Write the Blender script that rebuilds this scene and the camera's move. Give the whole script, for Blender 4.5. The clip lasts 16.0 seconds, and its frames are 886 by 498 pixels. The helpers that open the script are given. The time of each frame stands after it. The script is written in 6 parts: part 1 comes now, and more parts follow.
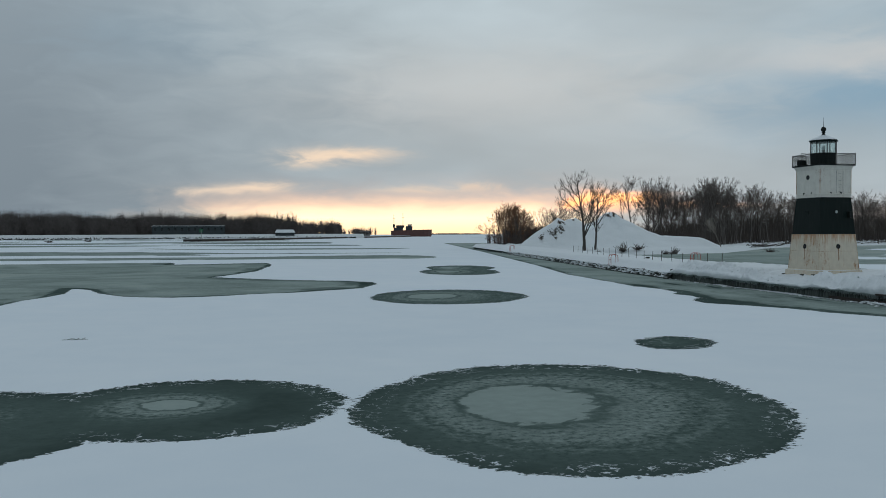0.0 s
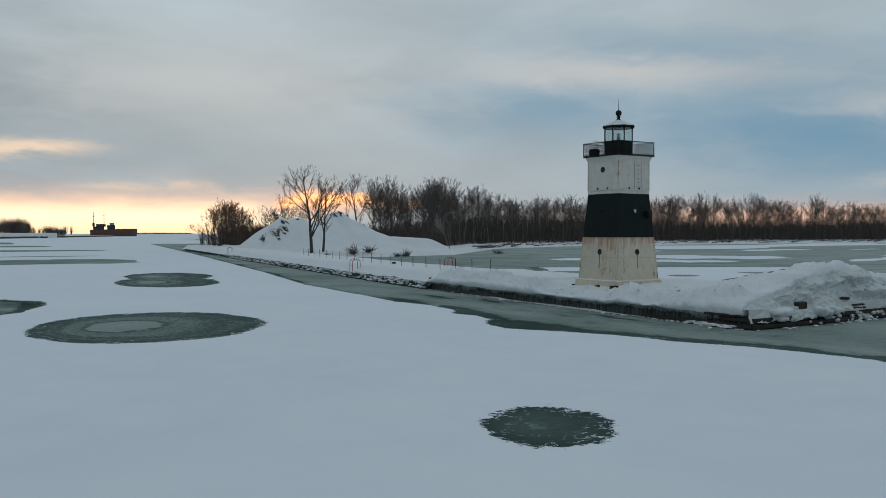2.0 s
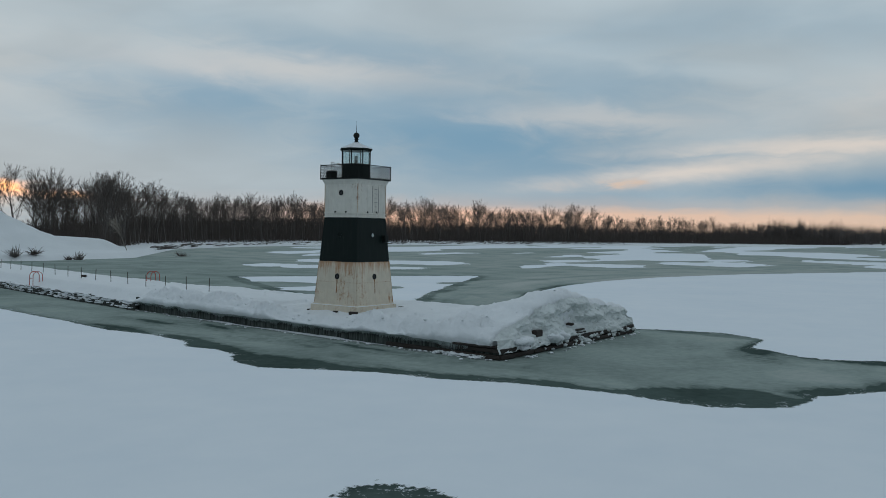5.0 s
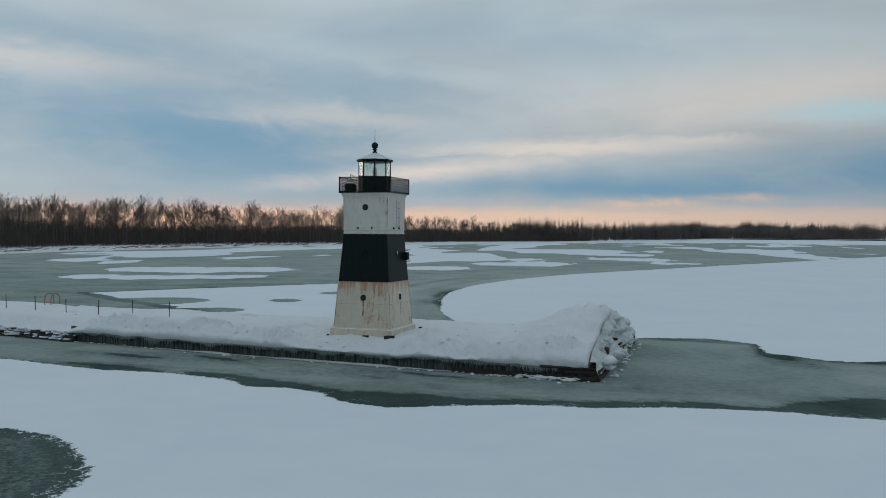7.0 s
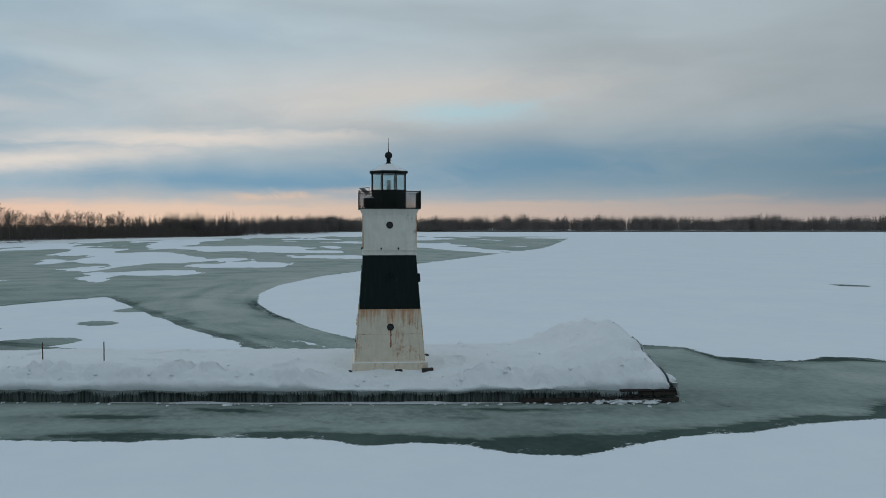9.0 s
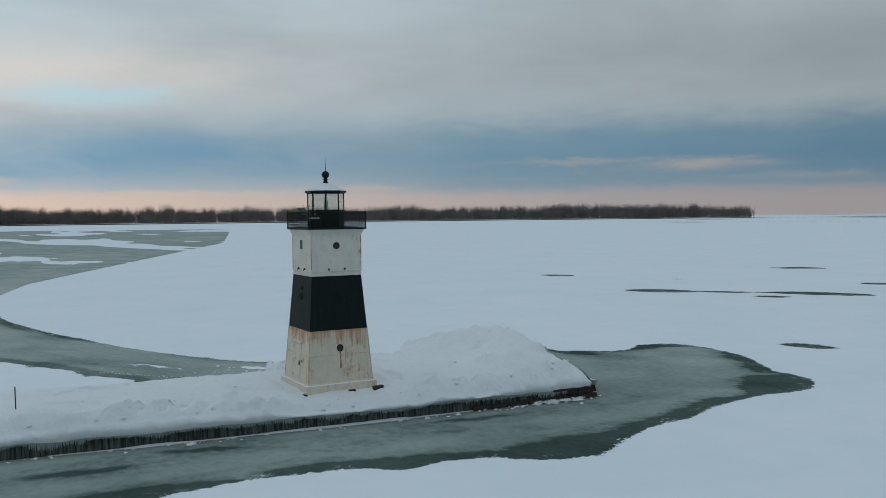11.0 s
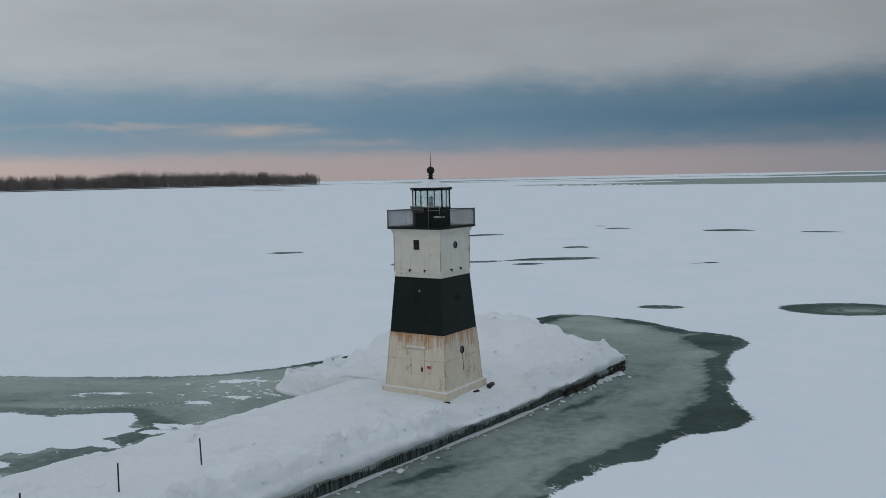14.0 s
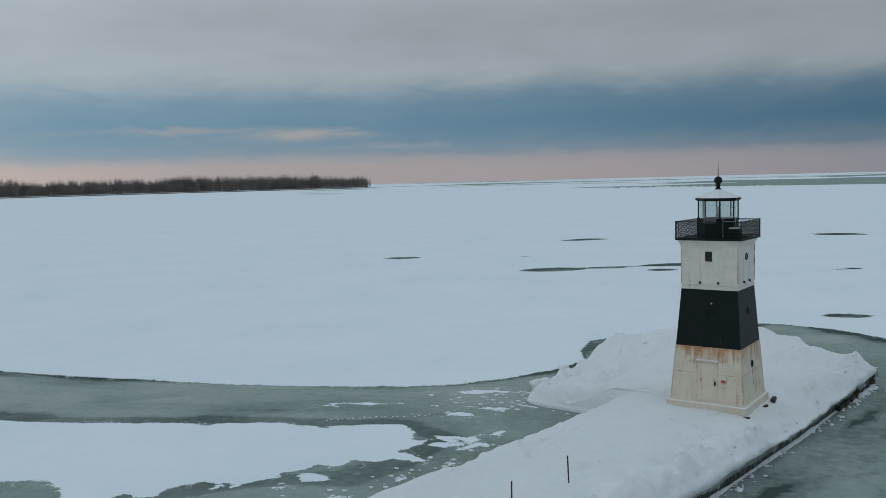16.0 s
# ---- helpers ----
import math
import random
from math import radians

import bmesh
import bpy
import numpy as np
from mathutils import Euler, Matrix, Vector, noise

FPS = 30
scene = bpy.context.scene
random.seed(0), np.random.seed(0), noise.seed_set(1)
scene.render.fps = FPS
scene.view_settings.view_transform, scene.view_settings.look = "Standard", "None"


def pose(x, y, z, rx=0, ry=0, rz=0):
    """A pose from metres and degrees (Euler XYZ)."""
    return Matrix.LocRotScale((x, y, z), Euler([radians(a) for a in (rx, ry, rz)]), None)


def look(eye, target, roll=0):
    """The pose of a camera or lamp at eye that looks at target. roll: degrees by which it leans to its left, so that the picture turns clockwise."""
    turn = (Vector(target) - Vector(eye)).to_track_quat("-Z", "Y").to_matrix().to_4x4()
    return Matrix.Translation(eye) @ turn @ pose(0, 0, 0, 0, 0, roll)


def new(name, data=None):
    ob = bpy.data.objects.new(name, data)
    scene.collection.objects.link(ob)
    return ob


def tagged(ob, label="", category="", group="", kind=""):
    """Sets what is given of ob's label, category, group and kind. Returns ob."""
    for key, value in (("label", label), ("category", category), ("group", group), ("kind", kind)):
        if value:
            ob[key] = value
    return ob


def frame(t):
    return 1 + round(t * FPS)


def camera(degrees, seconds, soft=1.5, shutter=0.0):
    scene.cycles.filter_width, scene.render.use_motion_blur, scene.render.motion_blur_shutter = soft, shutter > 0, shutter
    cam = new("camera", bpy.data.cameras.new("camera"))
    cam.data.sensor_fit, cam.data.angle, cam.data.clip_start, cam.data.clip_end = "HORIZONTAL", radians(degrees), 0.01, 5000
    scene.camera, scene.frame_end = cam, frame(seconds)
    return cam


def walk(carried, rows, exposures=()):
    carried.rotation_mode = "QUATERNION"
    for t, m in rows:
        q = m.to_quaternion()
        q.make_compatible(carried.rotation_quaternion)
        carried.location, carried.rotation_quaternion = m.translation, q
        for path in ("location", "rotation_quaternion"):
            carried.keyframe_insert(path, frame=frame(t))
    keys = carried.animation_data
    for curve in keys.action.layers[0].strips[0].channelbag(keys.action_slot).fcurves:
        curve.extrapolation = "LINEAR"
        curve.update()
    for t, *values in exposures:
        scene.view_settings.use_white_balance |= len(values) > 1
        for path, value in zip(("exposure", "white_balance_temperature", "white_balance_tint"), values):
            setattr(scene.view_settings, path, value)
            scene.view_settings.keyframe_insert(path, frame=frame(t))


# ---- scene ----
cam = camera(54.0, 16.0, 0.8)
PATH = [
    (0.0, pose(-43.096, -54.541, 4.395, 88.984, 0.238, -14.701)),
    (0.5, pose(-41.535, -49.662, 4.412, 88.963, 0.261, -15.909)),
    (1.0, pose(-40.142, -45.166, 4.390, 88.965, 0.120, -18.621)),
    (1.5, pose(-38.898, -41.252, 4.465, 89.041, 0.052, -24.949)),
    (2.0, pose(-38.589, -38.995, 4.509, 88.944, 0.023, -33.308)),
    (2.5, pose(-38.132, -37.348, 4.443, 88.883, -0.140, -42.341)),
    (3.0, pose(-37.895, -36.562, 4.351, 88.843, -0.305, -49.392)),
    (3.5, pose(-37.764, -36.270, 4.432, 88.996, -0.665, -51.225)),
    (4.0, pose(-37.814, -36.383, 5.105, 88.798, -0.677, -51.840)),
    (4.2, pose(-37.977, -36.426, 5.368, 88.769, -0.799, -52.303)),
    (6.3, pose(-44.878, -26.419, 6.716, 88.964, -0.507, -63.726)),
    (6.5, pose(-45.178, -24.432, 6.740, 88.940, -0.395, -65.925)),
    (7.0, pose(-45.640, -19.267, 6.963, 88.949, -0.420, -71.624)),
    (7.5, pose(-45.700, -13.662, 7.259, 88.867, -0.380, -78.022)),
    (8.0, pose(-45.226, -7.931, 7.572, 88.774, -0.285, -84.574)),
    (8.2, pose(-45.021, -5.592, 7.682, 88.713, -0.183, -87.385)),
    (10.3, pose(-42.552, 10.922, 9.354, 88.163, -0.015, -108.548)),
    (10.5, pose(-42.276, 12.499, 9.491, 88.023, 0.029, -111.448)),
    (11.0, pose(-41.068, 16.235, 9.785, 87.804, 0.517, -119.230)),
    (11.5, pose(-39.248, 20.024, 10.180, 87.441, 0.531, -123.924)),
    (12.0, pose(-36.642, 23.851, 10.575, 86.867, 0.490, -128.356)),
    (12.5, pose(-34.018, 26.989, 10.829, 86.463, 0.596, -133.719)),
    (13.0, pose(-30.750, 30.247, 11.119, 85.881, 0.595, -144.287)),
    (13.5, pose(-26.895, 32.965, 11.343, 85.473, 0.873, -148.376)),
    (14.0, pose(-22.744, 34.969, 11.575, 85.254, 1.093, -147.767)),
    (14.5, pose(-18.646, 36.458, 11.869, 85.051, 1.298, -146.596)),
    (15.0, pose(-16.502, 38.245, 12.143, 85.059, 1.511, -144.735)),
    (15.5, pose(-14.920, 39.663, 12.171, 85.305, 1.349, -143.759)),
    (16.0, pose(-13.008, 40.810, 12.212, 85.475, 1.392, -144.814)),
]
walk(cam, PATH, [(0.0, -0.34, 6450, 10), (1.0, -0.29, 6450, 10), (1.5, -0.40, 6450, 10), (2.0, -0.40, 6450, 10), (3.4, -0.34, 6400, 10), (4.0, -0.34, 6400, 10), (6.4, -0.31, 6400, 10), (8.2, -0.28, 6400, 10), (10.5, -0.13, 6400, 10), (12.7, -0.06, 6400, 10), (13.5, -0.02, 6550, 13), (14.4, 0.0, 6800, 18), (15.2, 0.0, 6600, 13), (16.0, 0.0, 6450, 11)])
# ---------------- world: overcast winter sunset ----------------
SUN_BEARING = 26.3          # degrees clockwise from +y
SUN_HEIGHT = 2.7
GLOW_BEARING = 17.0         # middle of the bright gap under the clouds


def wire(tree, a, b):
    tree.links.new(a, b)


def maths(tree, op, a, b=None, c=None, clamp=False):
    n = tree.nodes.new("ShaderNodeMath")
    n.operation, n.use_clamp = op, clamp
    for i, v in enumerate((a, b, c)):
        if v is None:
            continue
        if isinstance(v, (int, float)):
            n.inputs[i].default_value = v
        else:
            tree.links.new(v, n.inputs[i])
    return n.outputs[0]


def ramp(tree, fac, stops, mode="LINEAR"):
    n = tree.nodes.new("ShaderNodeValToRGB")
    r = n.color_ramp
    r.interpolation = mode
    while len(r.elements) < len(stops):
        r.elements.new(0.5)
    for e, (p, c) in zip(r.elements, stops):
        e.position = p
        e.color = (c, c, c, 1) if isinstance(c, (int, float)) else (*c, 1)
    tree.links.new(fac, n.inputs[0])
    return n.outputs[0]


def blend(tree, fac, a, b, mode="MIX"):
    n = tree.nodes.new("ShaderNodeMix")
    n.data_type, n.blend_type = "RGBA", mode
    if isinstance(fac, (int, float)):
        n.inputs[0].default_value = fac
    else:
        tree.links.new(fac, n.inputs[0])
    for i, v in ((6, a), (7, b)):
        if isinstance(v, tuple):
            n.inputs[i].default_value = (*v, 1)
        else:
            tree.links.new(v, n.inputs[i])
    return n.outputs[2]


def fractal(tree, vec, scale, detail=6.0, rough=0.55, warp=0.0):
    n = tree.nodes.new("ShaderNodeTexNoise")
    n.inputs["Scale"].default_value, n.inputs["Detail"].default_value = scale, detail
    n.inputs["Roughness"].default_value, n.inputs["Distortion"].default_value = rough, warp
    if vec is not None:
        tree.links.new(vec, n.inputs["Vector"])
    return n.outputs["Fac"]


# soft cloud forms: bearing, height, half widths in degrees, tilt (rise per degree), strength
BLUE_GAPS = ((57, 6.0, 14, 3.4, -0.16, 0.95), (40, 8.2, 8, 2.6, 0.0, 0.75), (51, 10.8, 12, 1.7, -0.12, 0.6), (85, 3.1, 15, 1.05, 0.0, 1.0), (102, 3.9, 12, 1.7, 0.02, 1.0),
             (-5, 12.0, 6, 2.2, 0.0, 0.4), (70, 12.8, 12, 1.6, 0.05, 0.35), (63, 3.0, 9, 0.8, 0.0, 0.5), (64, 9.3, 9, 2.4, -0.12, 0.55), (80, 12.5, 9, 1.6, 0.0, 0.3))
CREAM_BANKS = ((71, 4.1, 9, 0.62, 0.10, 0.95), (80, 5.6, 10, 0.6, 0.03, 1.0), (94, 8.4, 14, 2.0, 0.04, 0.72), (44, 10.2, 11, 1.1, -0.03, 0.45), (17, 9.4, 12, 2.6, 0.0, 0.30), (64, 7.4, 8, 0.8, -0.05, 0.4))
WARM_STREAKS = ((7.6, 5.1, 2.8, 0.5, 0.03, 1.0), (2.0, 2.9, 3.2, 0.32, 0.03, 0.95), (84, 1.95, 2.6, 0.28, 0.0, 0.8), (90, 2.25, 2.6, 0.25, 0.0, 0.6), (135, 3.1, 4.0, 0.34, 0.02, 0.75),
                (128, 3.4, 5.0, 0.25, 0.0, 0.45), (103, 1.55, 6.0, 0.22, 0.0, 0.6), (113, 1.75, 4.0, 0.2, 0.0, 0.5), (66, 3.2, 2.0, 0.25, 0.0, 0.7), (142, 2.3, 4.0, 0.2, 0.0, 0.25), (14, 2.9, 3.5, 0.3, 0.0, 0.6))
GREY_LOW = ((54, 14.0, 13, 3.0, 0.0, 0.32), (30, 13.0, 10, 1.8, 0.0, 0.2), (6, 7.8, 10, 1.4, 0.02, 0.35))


def build_world():
    w = bpy.data.worlds.new("winter_sky")
    scene.world = w
    w.use_nodes = True
    t = w.node_tree
    t.nodes.clear()
    out, bg = t.nodes.new("ShaderNodeOutputWorld"), t.nodes.new("ShaderNodeBackground")
    sky = t.nodes.new("ShaderNodeTexSky")
    sky.sky_type, sky.sun_disc = "NISHITA", False
    sky.sun_elevation, sky.sun_rotation = radians(SUN_HEIGHT), radians(SUN_BEARING)
    sky.air_density, sky.dust_density, sky.ozone_density = 1.0, 2.0, 1.5
    co = t.nodes.new("ShaderNodeTexCoord")
    sep = t.nodes.new("ShaderNodeSeparateXYZ")
    wire(t, co.outputs["Generated"], sep.inputs[0])
    x, y, z = sep.outputs
    h = maths(t, "MAXIMUM", z, 0.0)
    # bearing in degrees (joined far behind, at 255) and height in degrees
    c75, s75 = math.cos(radians(75)), math.sin(radians(75))
    ahead = maths(t, "ADD", maths(t, "MULTIPLY", x, s75), maths(t, "MULTIPLY", y, c75))
    aside = maths(t, "SUBTRACT", maths(t, "MULTIPLY", x, c75), maths(t, "MULTIPLY", y, s75))
    bear0 = maths(t, "MULTIPLY_ADD", maths(t, "ARCTAN2", aside, ahead), 57.296, 75.0)
    elev0 = maths(t, "MULTIPLY", maths(t, "ARCSINE", h), 57.296)
    # drawn-out cloud texture
    flat = t.nodes.new("ShaderNodeCombineXYZ")
    wire(t, maths(t, "MULTIPLY", bear0, 0.075), flat.inputs[0]), wire(t, maths(t, "MULTIPLY", elev0, 0.24), flat.inputs[1])
    n_big = fractal(t, flat.outputs[0], 1.0, 3.0, 0.5, 0.4)
    n_mid = fractal(t, flat.outputs[0], 3.2, 4.0, 0.55, 0.6)
    n_fine = fractal(t, flat.outputs[0], 9.0, 3.0, 0.5, 0.3)
    bear = maths(t, "ADD", bear0, maths(t, "MULTIPLY_ADD", n_mid, 12.0, -6.0))
    elev = maths(t, "ADD", elev0, maths(t, "MULTIPLY_ADD", n_big, 2.4, -1.2))
    wob = maths(t, "ADD", maths(t, "MULTIPLY_ADD", n_mid, 1.3, -0.65), maths(t, "MULTIPLY_ADD", n_fine, 0.5, -0.25))
    low = maths(t, "ADD", elev0, maths(t, "MULTIPLY", wob, ramp(t, maths(t, "MULTIPLY", elev0, 0.1), [(0.02, 0.25), (0.4, 1.0)])))

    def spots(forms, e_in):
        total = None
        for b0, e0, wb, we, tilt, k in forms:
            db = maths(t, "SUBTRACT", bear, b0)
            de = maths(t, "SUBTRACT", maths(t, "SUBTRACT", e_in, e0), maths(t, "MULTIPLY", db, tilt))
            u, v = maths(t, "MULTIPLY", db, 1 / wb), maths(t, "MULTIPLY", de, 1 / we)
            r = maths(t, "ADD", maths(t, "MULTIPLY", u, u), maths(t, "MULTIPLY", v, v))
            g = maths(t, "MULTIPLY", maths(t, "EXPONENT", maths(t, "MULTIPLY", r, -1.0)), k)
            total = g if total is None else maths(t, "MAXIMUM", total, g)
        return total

    high = maths(t, "MULTIPLY", elev0, 1 / 90)
    grey = ramp(t, high, [(0.0, (0.285, 0.335, 0.36)), (0.07, (0.30, 0.352, 0.378)), (0.13, (0.335, 0.39, 0.415)), (0.33, (0.415, 0.50, 0.545)), (1.0, (0.485, 0.58, 0.632))])
    grey = blend(t, 1.0, grey, ramp(t, n_big, [(0.3, 0.90), (0.7, 1.10)]), "MULTIPLY")
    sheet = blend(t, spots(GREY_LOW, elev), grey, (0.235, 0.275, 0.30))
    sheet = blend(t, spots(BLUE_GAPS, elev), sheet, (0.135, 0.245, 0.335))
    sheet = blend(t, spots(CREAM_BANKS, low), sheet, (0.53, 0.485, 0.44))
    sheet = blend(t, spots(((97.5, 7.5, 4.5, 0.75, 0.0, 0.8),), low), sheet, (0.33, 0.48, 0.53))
    # deep blue bank over the open lake
    tail = maths(t, "MULTIPLY", bear0, 1 / 360)
    over = ramp(t, maths(t, "MULTIPLY", maths(t, "ADD", low, maths(t, "MULTIPLY_ADD", n_big, 1.6, -0.8)), 0.1), [(0.06, 0.0), (0.20, 0.75), (0.36, 1.0), (0.48, 0.9), (0.74, 0.0)], "EASE")
    over = maths(t, "MULTIPLY", over, ramp(t, tail, [(104 / 360, 0.0), (122 / 360, 0.92), (0.5, 1.0), (0.6, 0.5)]))
    deep = ramp(t, tail, [(0.30, (0.135, 0.245, 0.325)), (0.39, (0.115, 0.225, 0.315)), (0.48, (0.07, 0.165, 0.25))])
    sheet = blend(t, over, sheet, deep)
    side = ramp(t, tail, [(0.42, 1.0), (0.50, 0.80)])
    # brighter on the sunset's side, up to half way to the zenith
    glow = maths(t, "ABSOLUTE", maths(t, "SUBTRACT", bear0, GLOW_BEARING))
    bright = ramp(t, maths(t, "MULTIPLY", glow, 1 / 180), [(0.0, 1.66), (0.12, 1.70), (0.25, 1.66), (0.38, 1.56), (0.56, 1.2), (0.70, 1.0), (0.8, 0.95)])
    bright = blend(t, ramp(t, h, [(0.28, 1.0), (0.6, 0.0)]), (1.0, 1.0, 1.0), bright)
    sheet = blend(t, 1.0, sheet, bright, "MULTIPLY")
    sheet = blend(t, ramp(t, h, [(0.10, 1.0), (0.3, 0.0)]), sheet, blend(t, 1.0, sheet, side, "MULTIPLY"))
    # dull grey-blue west of the sunset
    west = ramp(t, maths(t, "MULTIPLY_ADD", bear, 1 / 120, 0.75), [(0.66, 1.0), (0.85, 0.0)])
    sheet = blend(t, maths(t, "MULTIPLY", west, ramp(t, high, [(0.03, 0.95), (0.09, 0.85), (0.17, 0.7), (0.32, 0.0)])), sheet, (0.25, 0.31, 0.36))
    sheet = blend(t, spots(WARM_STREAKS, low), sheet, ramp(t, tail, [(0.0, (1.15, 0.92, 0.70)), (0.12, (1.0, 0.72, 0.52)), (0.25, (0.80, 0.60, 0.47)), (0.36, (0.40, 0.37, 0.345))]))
    # peach strip along the horizon, fading round to the open lake
    peach = ramp(t, tail, [(0.09, (0.62, 0.46, 0.38)), (0.15, (1.10, 0.66, 0.43)), (0.22, (1.0, 0.70, 0.50)), (0.30, (0.62, 0.49, 0.42)), (0.36, (0.40, 0.345, 0.335)), (0.44, (0.33, 0.29, 0.30)), (0.5, (0.20, 0.22, 0.255))])
    hem = ramp(t, maths(t, "MULTIPLY", low, 0.1), [(0.06, 1.0), (0.125, 0.9), (0.185, 0.22), (0.26, 0.0)])
    hem = maths(t, "MULTIPLY", hem, ramp(t, tail, [(34 / 360, 0.0), (48 / 360, 0.9), (0.47, 0.8), (0.53, 0.0)]))
    sheet = blend(t, hem, sheet, peach)
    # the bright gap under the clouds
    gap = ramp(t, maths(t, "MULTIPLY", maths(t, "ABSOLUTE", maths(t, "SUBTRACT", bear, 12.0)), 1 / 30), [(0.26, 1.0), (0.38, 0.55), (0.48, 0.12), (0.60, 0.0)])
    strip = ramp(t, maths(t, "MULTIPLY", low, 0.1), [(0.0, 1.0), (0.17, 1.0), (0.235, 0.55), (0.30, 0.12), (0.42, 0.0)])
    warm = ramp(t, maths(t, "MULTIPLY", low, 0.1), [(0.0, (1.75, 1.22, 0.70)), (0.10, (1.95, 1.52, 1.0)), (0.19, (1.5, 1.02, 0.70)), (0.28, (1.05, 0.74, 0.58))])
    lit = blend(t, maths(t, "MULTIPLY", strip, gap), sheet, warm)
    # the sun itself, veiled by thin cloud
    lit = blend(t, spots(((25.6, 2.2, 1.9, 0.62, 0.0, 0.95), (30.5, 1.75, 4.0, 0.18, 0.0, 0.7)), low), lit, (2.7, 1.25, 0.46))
    clear = blend(t, 1.0, sky.outputs[0], (0.0018, 0.0018, 0.0018), "MULTIPLY")
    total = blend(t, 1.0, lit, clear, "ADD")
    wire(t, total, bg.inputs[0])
    bg.inputs[1].default_value = 1.0
    wire(t, bg.outputs[0], out.inputs[0])


build_world()
sun = new("sun", bpy.data.lights.new("sun", "SUN"))
sun.data.energy, sun.data.angle, sun.data.color = 0.16, radians(14), (1.0, 0.78, 0.58)
sun.matrix_world = look((200 * math.sin(radians(SUN_BEARING)), 200 * math.cos(radians(SUN_BEARING)), 200 * math.tan(radians(SUN_HEIGHT))), (0, 0, 0))

# ---------------- materials ----------------
def material(name, colour, rough=0.8, metal=0.0, spread=0.15, grain=8.0, relief=0.2, fine=60.0, specular=0.5):
    """A surface with colour varied at two scales and a fine relief."""
    m = bpy.data.materials.new(name)
    m.use_nodes = True
    t = m.node_tree
    b = t.nodes["Principled BSDF"]
    co = t.nodes.new("ShaderNodeTexCoord").outputs["Object"]
    n1, n2 = fractal(t, co, grain, 5.0), fractal(t, co, fine, 3.0)
    mixd = maths(t, "ADD", maths(t, "MULTIPLY", n1, 0.65), maths(t, "MULTIPLY", n2, 0.35))
    lo, hi = tuple(c * (1 - spread * 2) for c in colour), tuple(min(1, c * (1 + spread * 2)) for c in colour)
    wire(t, ramp(t, mixd, [(0.25, lo), (0.75, hi)]), b.inputs["Base Color"])
    b.inputs["Metallic"].default_value = metal
    b.inputs["Specular IOR Level"].default_value = specular
    wire(t, maths(t, "MULTIPLY_ADD", n1, 0.3, rough - 0.15, True), b.inputs["Roughness"])
    if relief:
        bump = t.nodes.new("ShaderNodeBump")
        bump.inputs["Strength"].default_value, bump.inputs["Distance"].default_value = relief, 0.02
        wire(t, mixd, bump.inputs["Height"])
        wire(t, bump.outputs[0], b.inputs["Normal"])
    return m


def painted_iron(name, paint, under, rough=0.5, wear=0.62, specular=0.4, drip=None):
    """Painted iron plate with rust breaking through in patches and runs that streak down."""
    m = bpy.data.materials.new(name)
    m.use_nodes = True
    t = m.node_tree
    b = t.nodes["Principled BSDF"]
    co = t.nodes.new("ShaderNodeTexCoord").outputs["Object"]
    mp = t.nodes.new("ShaderNodeMapping")
    mp.inputs["Scale"].default_value = (7.0, 7.0, 0.55)
    wire(t, co, mp.inputs[0])
    runs = fractal(t, mp.outputs[0], 1.0, 5.0, 0.6)
    patch = fractal(t, co, 1.1, 8.0, 0.62)
    chips = fractal(t, co, 9.0, 5.0, 0.6)
    worn = maths(t, "ADD", maths(t, "ADD", maths(t, "MULTIPLY", runs, 0.24), maths(t, "MULTIPLY", patch, 0.51)), maths(t, "MULTIPLY", chips, 0.25))
    fac = ramp(t, worn, [(wear - 0.06, 0.0), (wear + 0.08, 1.0)])
    tone = ramp(t, fractal(t, co, 2.3, 6.0), [(0.3, tuple(c * 0.86 for c in paint)), (0.7, paint)])
    stain = blend(t, maths(t, "MULTIPLY", ramp(t, runs, [(0.5, 0.0), (0.75, 1.0)]), 0.3), tone, tuple(p * 0.55 + u * 0.45 for p, u in zip(paint, under)))
    if drip is not None:
        # runs of rust bleeding down from a seam at the given height
        gz = t.nodes.new("ShaderNodeSeparateXYZ")
        wire(t, co, gz.inputs[0])
        reach = ramp(t, maths(t, "MULTIPLY", maths(t, "SUBTRACT", drip, gz.outputs[2]), 0.5), [(0.0, 0.30), (0.08, 0.22), (0.5, 0.0)])
        bleed = ramp(t, maths(t, "ADD", maths(t, "ADD", maths(t, "MULTIPLY", runs, 0.7), maths(t, "MULTIPLY", patch, 0.3)), reach), [(0.58, 0.0), (0.80, 0.85)])
        stain = blend(t, bleed, stain, (0.42, 0.19, 0.075))
    wire(t, blend(t, fac, stain, under), b.inputs["Base Color"])
    wire(t, maths(t, "MULTIPLY_ADD", fac, 0.35, rough, True), b.inputs["Roughness"])
    bump = t.nodes.new("ShaderNodeBump")
    b.inputs["Specular IOR Level"].default_value = specular
    bump.inputs["Strength"].default_value, bump.inputs["Distance"].default_value = 0.25, 0.01
    wire(t, worn, bump.inputs["Height"]), wire(t, bump.outputs[0], b.inputs["Normal"])
    return m


